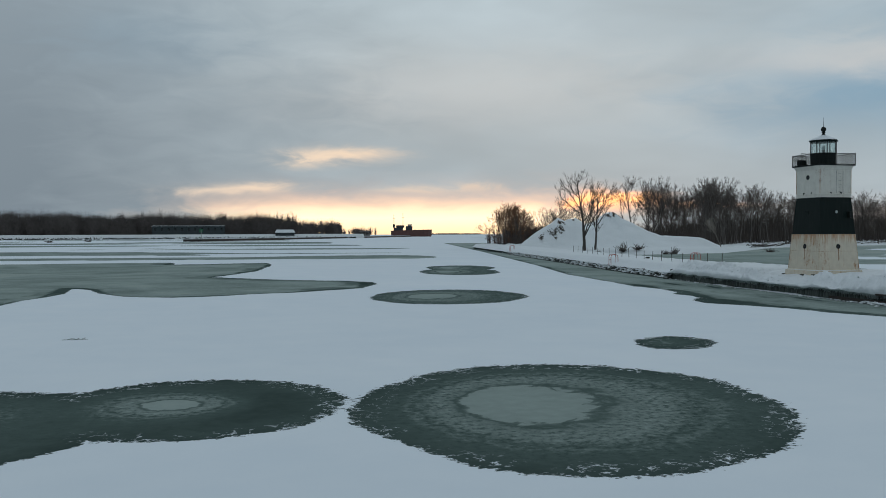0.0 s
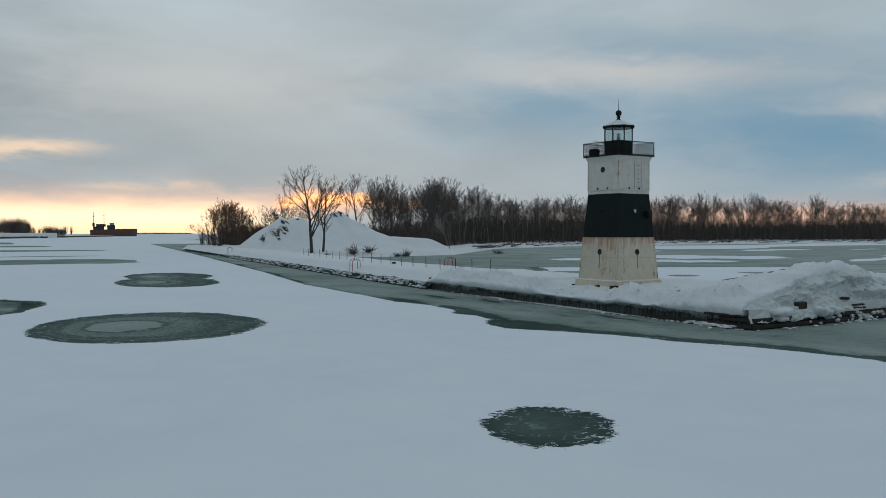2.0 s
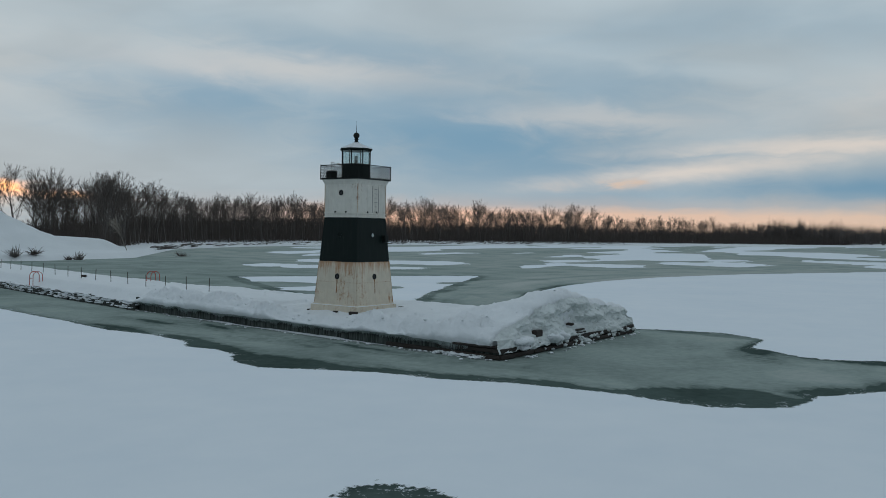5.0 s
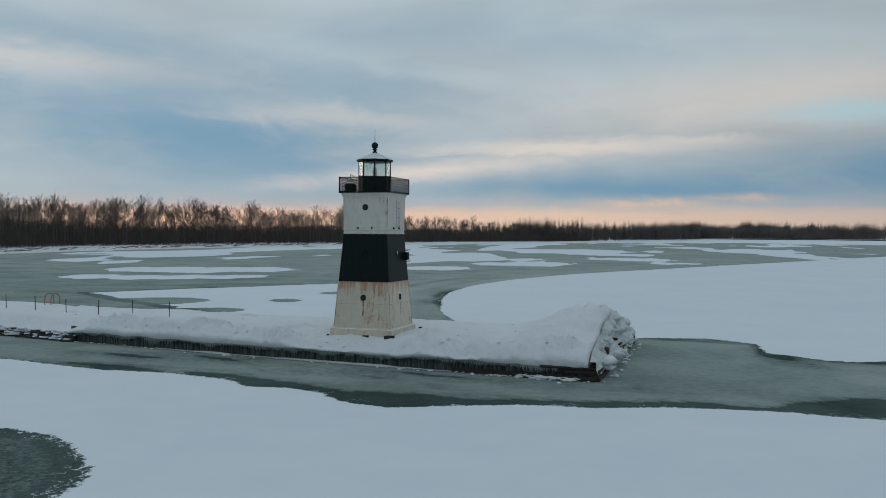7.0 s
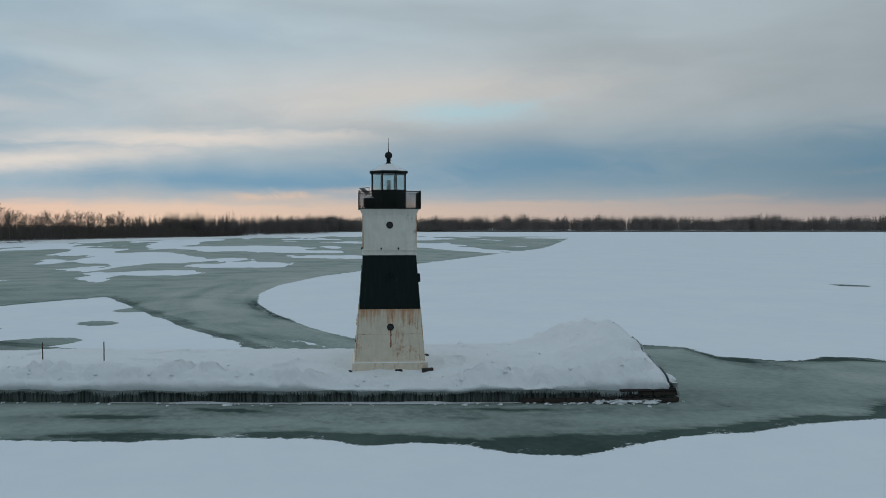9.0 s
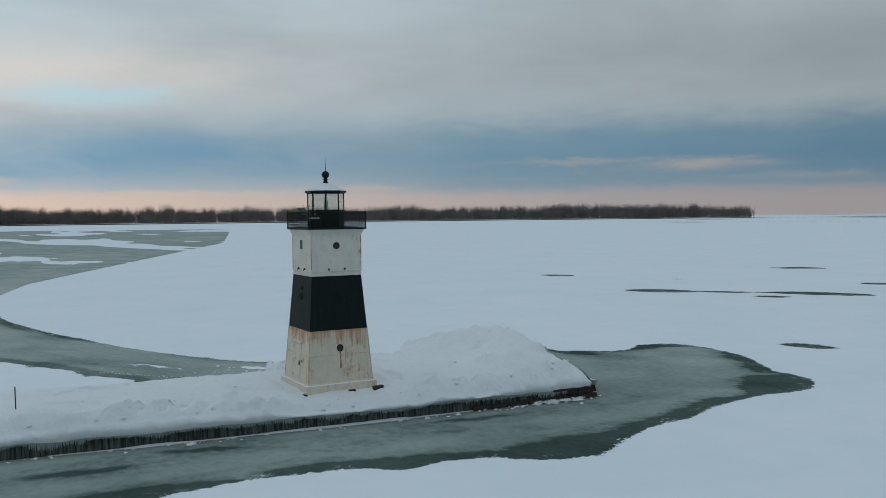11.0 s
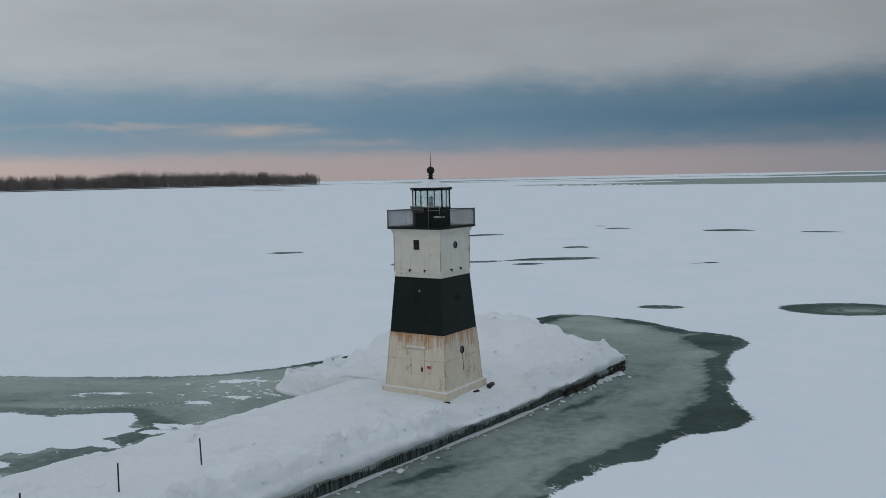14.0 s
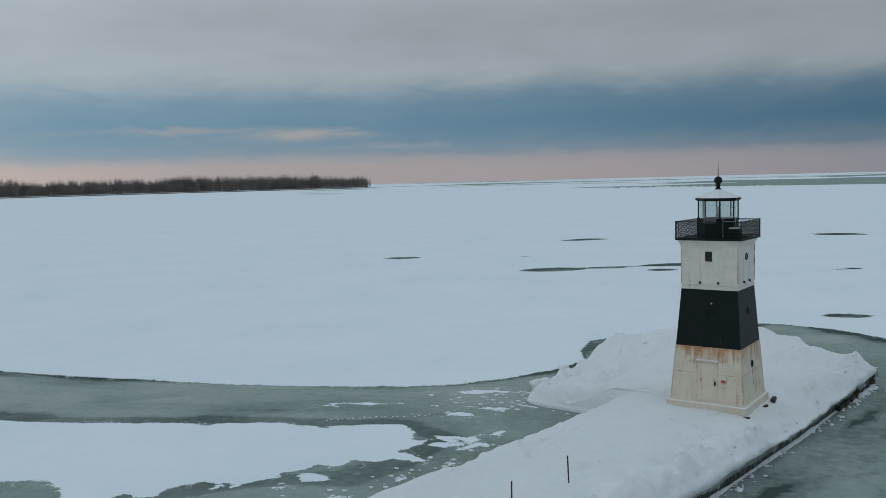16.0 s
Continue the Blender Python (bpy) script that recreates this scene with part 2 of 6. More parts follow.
def snow_material(name, colour=(0.84, 0.87, 0.905), dirt=0.0):
    m = bpy.data.materials.new(name)
    m.use_nodes = True
    t = m.node_tree
    b = t.nodes["Principled BSDF"]
    co = t.nodes.new("ShaderNodeTexCoord").outputs["Object"]
    drift, lump, grit = fractal(t, co, 0.35, 4.0), fractal(t, co, 3.0, 6.0), fractal(t, co, 45.0, 2.0)
    tone = ramp(t, maths(t, "ADD", maths(t, "MULTIPLY", drift, 0.6), maths(t, "MULTIPLY", lump, 0.4)), [(0.3, tuple(c * 0.93 for c in colour)), (0.7, colour)])
    if dirt:
        tone = blend(t, ramp(t, fractal(t, co, 0.8, 8.0, 0.65), [(1 - dirt - 0.05, 0.0), (1 - dirt + 0.05, 1.0)]), tone, (0.09, 0.07, 0.055))
    wire(t, tone, b.inputs["Base Color"])
    b.inputs["Roughness"].default_value, b.inputs["Specular IOR Level"].default_value = 0.75, 0.25
    bump = t.nodes.new("ShaderNodeBump")
    bump.inputs["Strength"].default_value, bump.inputs["Distance"].default_value = 0.7, 0.16
    wire(t, maths(t, "ADD", lump, maths(t, "MULTIPLY", grit, 0.12)), bump.inputs["Height"])
    wire(t, bump.outputs[0], b.inputs["Normal"])
    return m


def lake_material():
    """Snow over grey lake ice; the mesh says how far each point lies from the snow's edge and how pale the ice is, from
    frost and, in the bay, painted sky reflection.
    """
    m = bpy.data.materials.new("frozen_lake")
    m.use_nodes = True
    t = m.node_tree
    b = t.nodes["Principled BSDF"]
    co = t.nodes.new("ShaderNodeTexCoord").outputs["Object"]
    cover, frost_sheen = t.nodes.new("ShaderNodeAttribute"), t.nodes.new("ShaderNodeAttribute")
    cover.attribute_name, frost_sheen.attribute_name = "cover", "frost_sheen"
    ring = t.nodes.new("ShaderNodeAttribute")
    ring.attribute_name = "pool"
    c, f, p = cover.outputs["Fac"], frost_sheen.outputs["Fac"], ring.outputs["Fac"]
    n1, n2, n3 = fractal(t, co, 0.5, 4.0, 0.55), fractal(t, co, 2.2, 6.0, 0.6), fractal(t, co, 7.0, 3.0, 0.6)
    edge = maths(t, "ADD", c, maths(t, "MULTIPLY_ADD", n1, 0.5, -0.25))
    edge = maths(t, "ADD", edge, maths(t, "MULTIPLY_ADD", n2, 0.7, -0.35))
    edge = maths(t, "ADD", edge, maths(t, "MULTIPLY_ADD", n3, 0.62, -0.31))
    # threads of snow in the rim of the ice
    web = t.nodes.new("ShaderNodeTexVoronoi")
    web.feature = "DISTANCE_TO_EDGE"
    web.inputs["Scale"].default_value = 1.7
    warp = t.nodes.new("ShaderNodeVectorMath")
    warp.operation = "MULTIPLY_ADD"
    n4 = t.nodes.new("ShaderNodeTexNoise")
    n4.inputs["Scale"].default_value, n4.inputs["Detail"].default_value = 2.5, 4.0
    wire(t, co, n4.inputs["Vector"])
    wire(t, n4.outputs["Color"], warp.inputs[0])
    warp.inputs[1].default_value = (1.3, 1.3, 0.0)
    wire(t, co, warp.inputs[2])
    wire(t, warp.outputs[0], web.inputs["Vector"])
    thread = ramp(t, web.outputs["Distance"], [(0.016, 1.0), (0.045, 0.0)])
    rim = ramp(t, maths(t, "MULTIPLY_ADD", edge, 0.5, 0.5, True), [(0.10, 0.0), (0.34, 1.0)])
    thread = maths(t, "MULTIPLY", thread, maths(t, "MULTIPLY", rim, ramp(t, maths(t, "SUBTRACT", n1, maths(t, "MULTIPLY", ramp(t, maths(t, "MULTIPLY", p, 0.5), [(0.62, 0.0), (0.9, 1.0)]), 0.10)), [(0.42, 0.0), (0.52, 1.0)])))
    thread = maths(t, "MULTIPLY", thread, ramp(t, fractal(t, co, 4.5, 3.0, 0.6), [(0.47, 0.0), (0.55, 1.0)]))
    snowy = maths(t, "MAXIMUM", ramp(t, maths(t, "MULTIPLY_ADD", edge, 5.0, 0.5, True), [(0.3, 0.0), (0.7, 1.0)]), thread)
    snow = ramp(t, maths(t, "ADD", maths(t, "MULTIPLY", fractal(t, co, 0.09, 3.0), 0.6), maths(t, "MULTIPLY", n1, 0.4)), [(0.35, (0.795, 0.85, 0.915)), (0.68, (0.86, 0.90, 0.95))])
    # ring by ring from the pale heart of a pool to its dark rim
    sweep = fractal(t, co, 0.9, 5.0, 0.62, 1.2)
    mottle = fractal(t, co, 5.0, 5.0, 0.65)
    p2 = maths(t, "ADD", p, maths(t, "ADD", maths(t, "MULTIPLY_ADD", sweep, 0.22, -0.11), maths(t, "MULTIPLY_ADD", n2, 0.07, -0.035)))
    rings = ramp(t, p2, [(0.0, 0.66), (0.29, 0.62), (0.302, 0.40), (0.33, 0.30), (0.37, 0.47), (0.50, 0.50), (0.56, 0.42), (0.60, 0.32), (0.655, 0.40), (0.70, 0.30), (0.80, 0.26), (0.9, 0.18), (1.0, 0.10)])
    band = ramp(t, p2, [(0.33, 0.0), (0.42, 1.0), (0.60, 1.0), (0.80, 0.25), (0.95, 0.0)])
    speck = ramp(t, mottle, [(0.36, -0.0), (0.50, 0.5), (0.56, 0.5), (0.72, 1.0)])
    rings = maths(t, "ADD", rings, maths(t, "MULTIPLY", maths(t, "SUBTRACT", speck, 0.5), maths(t, "MULTIPLY", band, 0.42)))
    in_pool = ramp(t, maths(t, "MULTIPLY", p, 0.5), [(0.56, 1.0), (0.64, 0.0)])
    broad = maths(t, "SUBTRACT", ramp(t, fractal(t, co, 0.13, 6.0, 0.55, 0.6), [(0.34, 0.36), (0.48, 0.48), (0.52, 0.53), (0.68, 0.62)]), 0.5)
    step = maths(t, "ADD", f, maths(t, "ADD", maths(t, "MULTIPLY_ADD", n1, 0.16, -0.08), maths(t, "MULTIPLY_ADD", n2, 0.14, -0.07)))
    tone = maths(t, "ADD", ramp(t, step, [(0.0, 0.13), (0.22, 0.21), (0.265, 0.38), (0.42, 0.46), (0.46, 0.55), (0.65, 0.64), (1.0, 0.8)]), maths(t, "MULTIPLY", broad, 0.7))
    pooled = maths(t, "ADD", rings, maths(t, "MULTIPLY", broad, 0.25))
    mixer = t.nodes.new("ShaderNodeMix")
    wire(t, in_pool, mixer.inputs[0]), wire(t, tone, mixer.inputs[2]), wire(t, pooled, mixer.inputs[3])
    tone = maths(t, "ADD", mixer.outputs[0], maths(t, "MULTIPLY_ADD", n2, 0.20, -0.10), None, True)
    # the pale end also carries the bay's sky reflection as plain colour
    ice = ramp(t, tone, [(0.0, (0.040, 0.058, 0.053)), (0.3, (0.096, 0.130, 0.121)), (0.65, (0.31, 0.365, 0.345)), (0.8, (0.41, 0.445, 0.425)), (1.0, (0.52, 0.54, 0.515))])
    wire(t, blend(t, snowy, ice, snow), b.inputs["Base Color"])
    wire(t, maths(t, "ADD", maths(t, "MULTIPLY_ADD", tone, 0.12, 0.55), maths(t, "MULTIPLY", snowy, 0.45), None, True), b.inputs["Roughness"])
    wire(t, maths(t, "MULTIPLY_ADD", snowy, 0.02, 0.0), b.inputs["Specular IOR Level"])
    bump = t.nodes.new("ShaderNodeBump")
    bump.inputs["Strength"].default_value, bump.inputs["Distance"].default_value = 0.4, 0.04
    wire(t, maths(t, "ADD", maths(t, "MULTIPLY", snowy, 0.8), maths(t, "MULTIPLY", n2, 0.25)), bump.inputs["Height"])
    wire(t, bump.outputs[0], b.inputs["Normal"])
    return m


SNOW = snow_material("snow")
DIRTY_SNOW = snow_material("dirty_snow", (0.72, 0.74, 0.76), 0.33)
BANK_SNOW = snow_material("old_snow", (0.73, 0.77, 0.775), 0.24)
SHORE_SNOW = snow_material("shore_snow", (0.80, 0.83, 0.86), 0.20)
LAKE = lake_material()
WHITE = painted_iron("white_painted_iron", (0.72, 0.70, 0.64), (0.20, 0.085, 0.035), 0.5, 0.63)
RUSTY_WHITE = painted_iron("rusty_white_iron", (0.71, 0.635, 0.52), (0.36, 0.165, 0.06), 0.5, 0.60, 0.4, 4.24)
EDGE_IRON = painted_iron("rust_edged_iron", (0.66, 0.56, 0.44), (0.30, 0.13, 0.05), 0.55, 0.55)
BLACK = painted_iron("black_painted_iron", (0.004, 0.011, 0.010), (0.045, 0.048, 0.045), 0.5, 0.655, 0.16)
RUST = material("rust", (0.30, 0.15, 0.07), 0.85, 0.2, 0.25, 12)
IRON = material("dark_iron", (0.010, 0.013, 0.012), 0.6, 0.0, 0.2, 14, 0.2, 60, 0.2)
STAKE = material("rusty_stake", (0.06, 0.04, 0.032), 0.8, 0.4, 0.2, 14)
RED = material("red_paint", (0.42, 0.055, 0.035), 0.5, 0.0, 0.18, 12)
def frosted_wall():
    """Dark wet concrete with pale frozen drips running down it."""
    m = material("wet_concrete", (0.024, 0.030, 0.026), 0.7, 0.0, 0.3, 1.8, 0.6, 30, 0.2)
    t = m.node_tree
    b = t.nodes["Principled BSDF"]
    old = b.inputs["Base Color"].links[0].from_socket
    mp = t.nodes.new("ShaderNodeMapping")
    mp.inputs["Scale"].default_value = (9.0, 9.0, 0.8)
    wire(t, t.nodes.new("ShaderNodeTexCoord").outputs["Object"], mp.inputs[0])
    drip = fractal(t, mp.outputs[0], 1.0, 5.0, 0.65)
    wire(t, blend(t, ramp(t, drip, [(0.40, 0.0), (0.66, 0.8)]), old, (0.17, 0.20, 0.19)), b.inputs["Base Color"])
    return m


CONCRETE = frosted_wall()
STONE = material("dark_stone", (0.050, 0.056, 0.052), 0.7, 0.0, 0.3, 1.8, 0.6, 30, 0.3)
TIMBER = material("soaked_timber", (0.03, 0.022, 0.018), 0.75, 0.0, 0.3, 3.0, 0.5)
ICICLE = material("icicle_ice", (0.36, 0.41, 0.41), 0.3, 0.0, 0.1, 6)
BARK = material("bark", (0.085, 0.074, 0.068), 0.9, 0.0, 0.22, 3.0, 0.0)
TWIG = material("twigs", (0.105, 0.086, 0.077), 0.9, 0.0, 0.2, 1.0, 0.0)
PALEBARK = material("pale_bark", (0.15, 0.135, 0.125), 0.9, 0.0, 0.3, 2.0, 0.0)
RUSSET = material("russet_twigs", (0.17, 0.085, 0.045), 0.9, 0.0, 0.2, 1.0, 0.0)
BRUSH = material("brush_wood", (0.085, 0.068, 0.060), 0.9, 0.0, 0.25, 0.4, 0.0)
# far woods paler than the near brush: distance haze mixed into their colour
HAZED_BRUSH = material("hazed_brush_wood", (0.12, 0.105, 0.10), 0.95, 0.0, 0.25, 0.05, 0.0, 0.4, 0.0)
HAZED_ISLEBRUSH = material("hazed_island_brush", (0.165, 0.145, 0.135), 0.95, 0.0, 0.25, 0.05, 0.0, 0.4, 0.0)
PALEWOOD = material("driftwood", (0.25, 0.22, 0.19), 0.85, 0.0, 0.2, 3.0, 0.3)
EARTH = material("dark_earth", (0.095, 0.075, 0.06), 0.95, 0.0, 0.25, 1.2, 0.6)
HULL = material("red_hull", (0.115, 0.05, 0.042), 0.6, 0.0, 0.2, 0.3)
GREENPAINT = material("green_paint", (0.02, 0.12, 0.06), 0.6, 0.0, 0.15, 1.0)
GREYPAINT = material("grey_paint", (0.28, 0.28, 0.27), 0.6, 0.0, 0.15, 1.0)
DARKWALL = material("dark_wall", (0.032, 0.045, 0.05), 0.7, 0.0, 0.15, 1.0)
PALEROOF = material("snowy_roof", (0.7, 0.73, 0.76), 0.8, 0.0, 0.08, 1.0)
LENS = material("lamp_lens", (0.45, 0.5, 0.5), 0.15, 0.0, 0.1, 10)


def glass_material():
    m = bpy.data.materials.new("lantern_glass")
    m.use_nodes = True
    b = m.node_tree.nodes["Principled BSDF"]
    b.inputs["Base Color"].default_value = (0.82, 0.89, 0.88, 1)
    b.inputs["Transmission Weight"].default_value, b.inputs["Roughness"].default_value, b.inputs["IOR"].default_value = 0.92, 0.03, 1.2
    return m


GLASS = glass_material()
DARKGLASS = material("dark_glass", (0.012, 0.014, 0.015), 0.15, 0.0, 0.2, 5, 0.0)

# ---------------- mesh helpers ----------------
def mesh_object(name, bm, mat, parent=None, label="", smooth=False):
    me = bpy.data.meshes.new(name)
    bm.to_mesh(me)
    bm.free()
    for m in (mat if isinstance(mat, (list, tuple)) else [mat]):
        me.materials.append(m)
    if smooth:
        me.polygons.foreach_set("use_smooth", [True] * len(me.polygons))
    ob = new(name, me)
    if parent is not None:
        ob.parent = parent
    if label:
        ob["label"] = label
    return ob


def part(name, bm, mat, parent, label="", smooth=False):
    return mesh_object(name, bm, mat, parent, label, smooth)


def raw_object(name, verts, faces, mat, parent=None, smooth=False):
    me = bpy.data.meshes.new(name)
    me.from_pydata(verts, [], faces)
    me.materials.append(mat)
    if smooth:
        me.polygons.foreach_set("use_smooth", [True] * len(me.polygons))
    ob = new(name, me)
    if parent is not None:
        ob.parent = parent
    return ob


def box(bm, x0, x1, y0, y1, z0, z1, bevel=0.0):
    r = bmesh.ops.create_cube(bm, size=1.0, matrix=Matrix.Translation(((x0 + x1) / 2, (y0 + y1) / 2, (z0 + z1) / 2)) @ Matrix.Diagonal((x1 - x0, y1 - y0, z1 - z0, 1)))
    if bevel:
        edges = list({e for v in r["verts"] for e in v.link_edges})
        bmesh.ops.bevel(bm, geom=edges, offset=bevel, segments=1, affect="EDGES")


def rod(bm, a, b, r0, r1=None, sides=6):
    a, b = Vector(a), Vector(b)
    d = b - a
    m = Matrix.Translation((a + b) / 2) @ d.to_track_quat("Z", "Y").to_matrix().to_4x4()
    bmesh.ops.create_cone(bm, cap_ends=True, segments=sides, radius1=r0, radius2=r0 if r1 is None else r1, depth=d.length, matrix=m)


def frustum(bm, h0, z0, h1, z1):
    """A square tube segment with caps, half widths h0 and h1."""
    lo = [bm.verts.new((sx * h0, sy * h0, z0)) for sx, sy in ((-1, -1), (1, -1), (1, 1), (-1, 1))]
    hi = [bm.verts.new((sx * h1, sy * h1, z1)) for sx, sy in ((-1, -1), (1, -1), (1, 1), (-1, 1))]
    bm.faces.new(lo[::-1]), bm.faces.new(hi)
    for i in range(4):
        bm.faces.new((lo[i], lo[(i + 1) % 4], hi[(i + 1) % 4], hi[i]))


def prism(bm, n, r0, z0, r1, z1, turn=0.0):
    bmesh.ops.create_cone(bm, cap_ends=True, segments=n, radius1=r0, radius2=r1, depth=z1 - z0,
                          matrix=Matrix.Translation((0, 0, (z0 + z1) / 2)) @ Matrix.Rotation(turn, 4, "Z"))


# smooth value noise on arrays
def lattice(x, y, seed):
    v = np.sin(x * 127.1 + y * 311.7 + seed * 74.7) * 43758.5453
    return v - np.floor(v)


def vnoise(x, y, seed=0):
    xi, yi = np.floor(x), np.floor(y)
    xf, yf = x - xi, y - yi
    u, v = xf * xf * (3 - 2 * xf), yf * yf * (3 - 2 * yf)
    a, b = lattice(xi, yi, seed), lattice(xi + 1, yi, seed)
    c, d = lattice(xi, yi + 1, seed), lattice(xi + 1, yi + 1, seed)
    return a + (b - a) * u + (c - a) * v + (a - b - c + d) * u * v


def fnoise(x, y, seed=0, octaves=4):
    s, w, tot = 0.0, 0.5, 0.0
    for i in range(octaves):
        s = s + w * vnoise(x * 2 ** i + 17.3 * i, y * 2 ** i - 9.1 * i, seed + i)
        tot += w
        w *= 0.5
    return s / tot


def smooth(e0, e1, v):
    k = np.clip((v - e0) / (e1 - e0), 0, 1)
    return k * k * (3 - 2 * k)


def ellipse(x, y, cx, cy, long, short, bearing):
    """Rough distance from an ellipse's rim (negative inside) and the share of its radius."""
    c, s = math.cos(radians(bearing)), math.sin(radians(bearing))
    a, b = (x - cx) * s + (y - cy) * c, (x - cx) * c - (y - cy) * s
    rho = np.sqrt((a / long) ** 2 + (b / short) ** 2)
    return (rho - 1) * min(long, short), rho


def polygon_distance(x, y, pts):
    """Signed distance from a closed outline, negative inside."""
    d = np.full(x.shape, 1e12)
    inside = np.zeros(x.shape, bool)
    n = len(pts)
    for i in range(n):
        (x0, y0), (x1, y1) = pts[i], pts[(i + 1) % n]
        ex, ey = x1 - x0, y1 - y0
        k = np.clip(((x - x0) * ex + (y - y0) * ey) / (ex * ex + ey * ey), 0, 1)
        d = np.minimum(d, (x - x0 - k * ex) ** 2 + (y - y0 - k * ey) ** 2)
        if y0 != y1:
            cross = ((y0 > y) != (y1 > y)) & (x < ex * (y - y0) / ey + x0)
            inside ^= cross
    d = np.sqrt(d)
    return np.where(inside, -d, d)


# ---------------- the frozen lake ----------------
# the pier's channel side, as x over y
PIER_Y = (-13.3, 0.0, 10.0, 20.0, 30.0, 66.0, 120.0, 190.0)
PIER_X = (-4.7, -3.7, -2.6, -1.2, 0.4, 7.0, 17.0, 30.0)


def pier_west(y):
    return np.interp(y, PIER_Y, PIER_X)


def pier_east(y):
    return np.interp(y, (-13.3, -9.0, -2.0, 0.2, 0.6, 0.8, 8.0, 17.0, 36.0, 66.0, 190.0), (11.6, 11.8, 11.2, 10.4, 9.2, 4.3, 4.8, 6.0, 8.7, 14.8, 37.0))


# the refrozen lead round the pier's end, channel side first, then the lake side and the bay
LEAD = ((58, 330), (20, 150), (-0.6, 57), (-7.0, 31), (-9.1, 15), (-9.9, 10.5), (-9.5, 7.2), (-9.9, 4.2), (-10.4, 2.6), (-11.5, 1.3), (-11.0, -0.5), (-11.7, -2.5), (-13.2, -4.2), (-13.6, -6.4),
        (-12.3, -8.8), (-11.2, -11.2), (-10.8, -14.0), (-9.5, -17.4), (-9.0, -20.8), (-9.3, -25.0), (-7.4, -27.4), (-4.4, -27.6), (-2.6, -28.8), (0.6, -30.6), (4.6, -31.3), (7.5, -30.5), (8.3, -28), (6.8, -25.8),
        (7.0, -24.6), (9.2, -21.3), (13.4, -20.8), (15.2, -17.6), (14.2, -14), (12.3, -11.0), (13.0, -7.6), (14.2, -4.4), (16.0, -1.4), (18.8, 0.8), (22.6, 2.8), (26.4, 4.7), (30.8, 6.3), (36, 8.0), (42, 9.9), (52, 12.2),
        (65, 13.4), (81, 12.4), (104, 7), (135, -6), (173, -22), (295, -74), (700, -190), (900, 350))
BAY_SNOW = ((10.9, 8.2), (13.5, 7.2), (16.6, 9.2), (19.6, 10.4), (23.6, 12.5), (28, 15.2), (34, 18.0), (44, 22.5), (62, 31), (46, 42), (34, 49), (26, 36), (17.9, 21.2), (14.0, 16.4), (11.5, 14.2), (11.2, 12.2))
# snow strips lying on the bay's ice, and bare holes in the nearer snow: centre, half length along bearing 68, half width
BAY_STRIPS = ((90, 74, 12, 17), (66, 63, 7, 17), (99, 46, 7.4, 3.4), (133, 52, 8, 4.6), (151, 25, 15, 12), (182, 34, 9, 7), (258, 20, 24, 16), (198, 6, 19, 11), (168, -5, 9, 6), (116, 113, 10, 4), (126, 129, 14, 8), (116, 38, 8, 10))
BAY_HOLES = ((27, 35, 4.2, 5.5), (20.8, 25.0, 2.8, 3.6), (32.3, 22.9, 2.2, 1.6), (44.5, 23.7, 2.5, 2.0))
GREY_ICE = ((-48.9, 104.6), (-48.9, 78.1), (-41.5, 80.3), (-35.6, 80.6), (-35.1, 72.7), (-38.2, 51.8), (-43.4, 38.0), (-37.8, 31.4), (-31.3, 27.0), (-29.5, 23.4), (-29.4, 19.6), (-31.2, 15.3), (-33.7, 13.2), (-42.4, 9.5), (-46.2, 9.0), (-49.5, 10.7), (-51.5, 15.0), (-53.0, 20.3), (-54.9, 22.5), (-54.2, 15.9), (-56.1, 4.7), (-90.0, -10.0), (-150.0, 20.0), (-150.0, 130.0), (-75.0, 110.0))
# dark young ice along the lead's outer edge and in wet patches by the wall
DARK_ICE = ((-11.9, -5.6, 3.6, 1.5, 172), (-9.9, -14.5, 6.0, 0.8, 167), (-7.6, -24.0, 4.0, 1.9, 150), (-0.5, -29.4, 4.6, 0.8, 120), (7.3, -27.4, 3.2, 0.8, 20), (10.6, -21.4, 4.6, 1.2, 75), (14.0, -17.0, 4.0, 0.8, 10),
            (-9.7, 3.0, 4.0, 0.8, 5), (-4.6, 7.6, 1.8, 0.35, 8), (-5.6, -5.6, 2.0, 0.2, 4), (-9.0, 11.0, 3.0, 0.6, 3), (-5.0, 12.5, 2.0, 0.5, 8), (-7.0, -3.4, 0.4, 0.1, 20), (-6.6, 1.5, 0.4, 0.12, 10))
# melt pools on the channel and the lake: centre, half length, half width, bearing of the length
POOLS = ((-34.3, -33.8, 6.7, 5.4, 18), (-43.6, -31.4, 3.9, 4.0, 10), (-49.9, -32.5, 4.7, 4.6, 10), (-25.5, -23.4, 2.15, 1.55, 40), (-27.3, 4.3, 7.0, 5.4, 15),
         (-48.7, -15.3, 0.45, 0.3, 90), (-15.8, 42.0, 8.5, 4.6, 12), (-12.8, 52.5, 8.0, 4.4, 12))


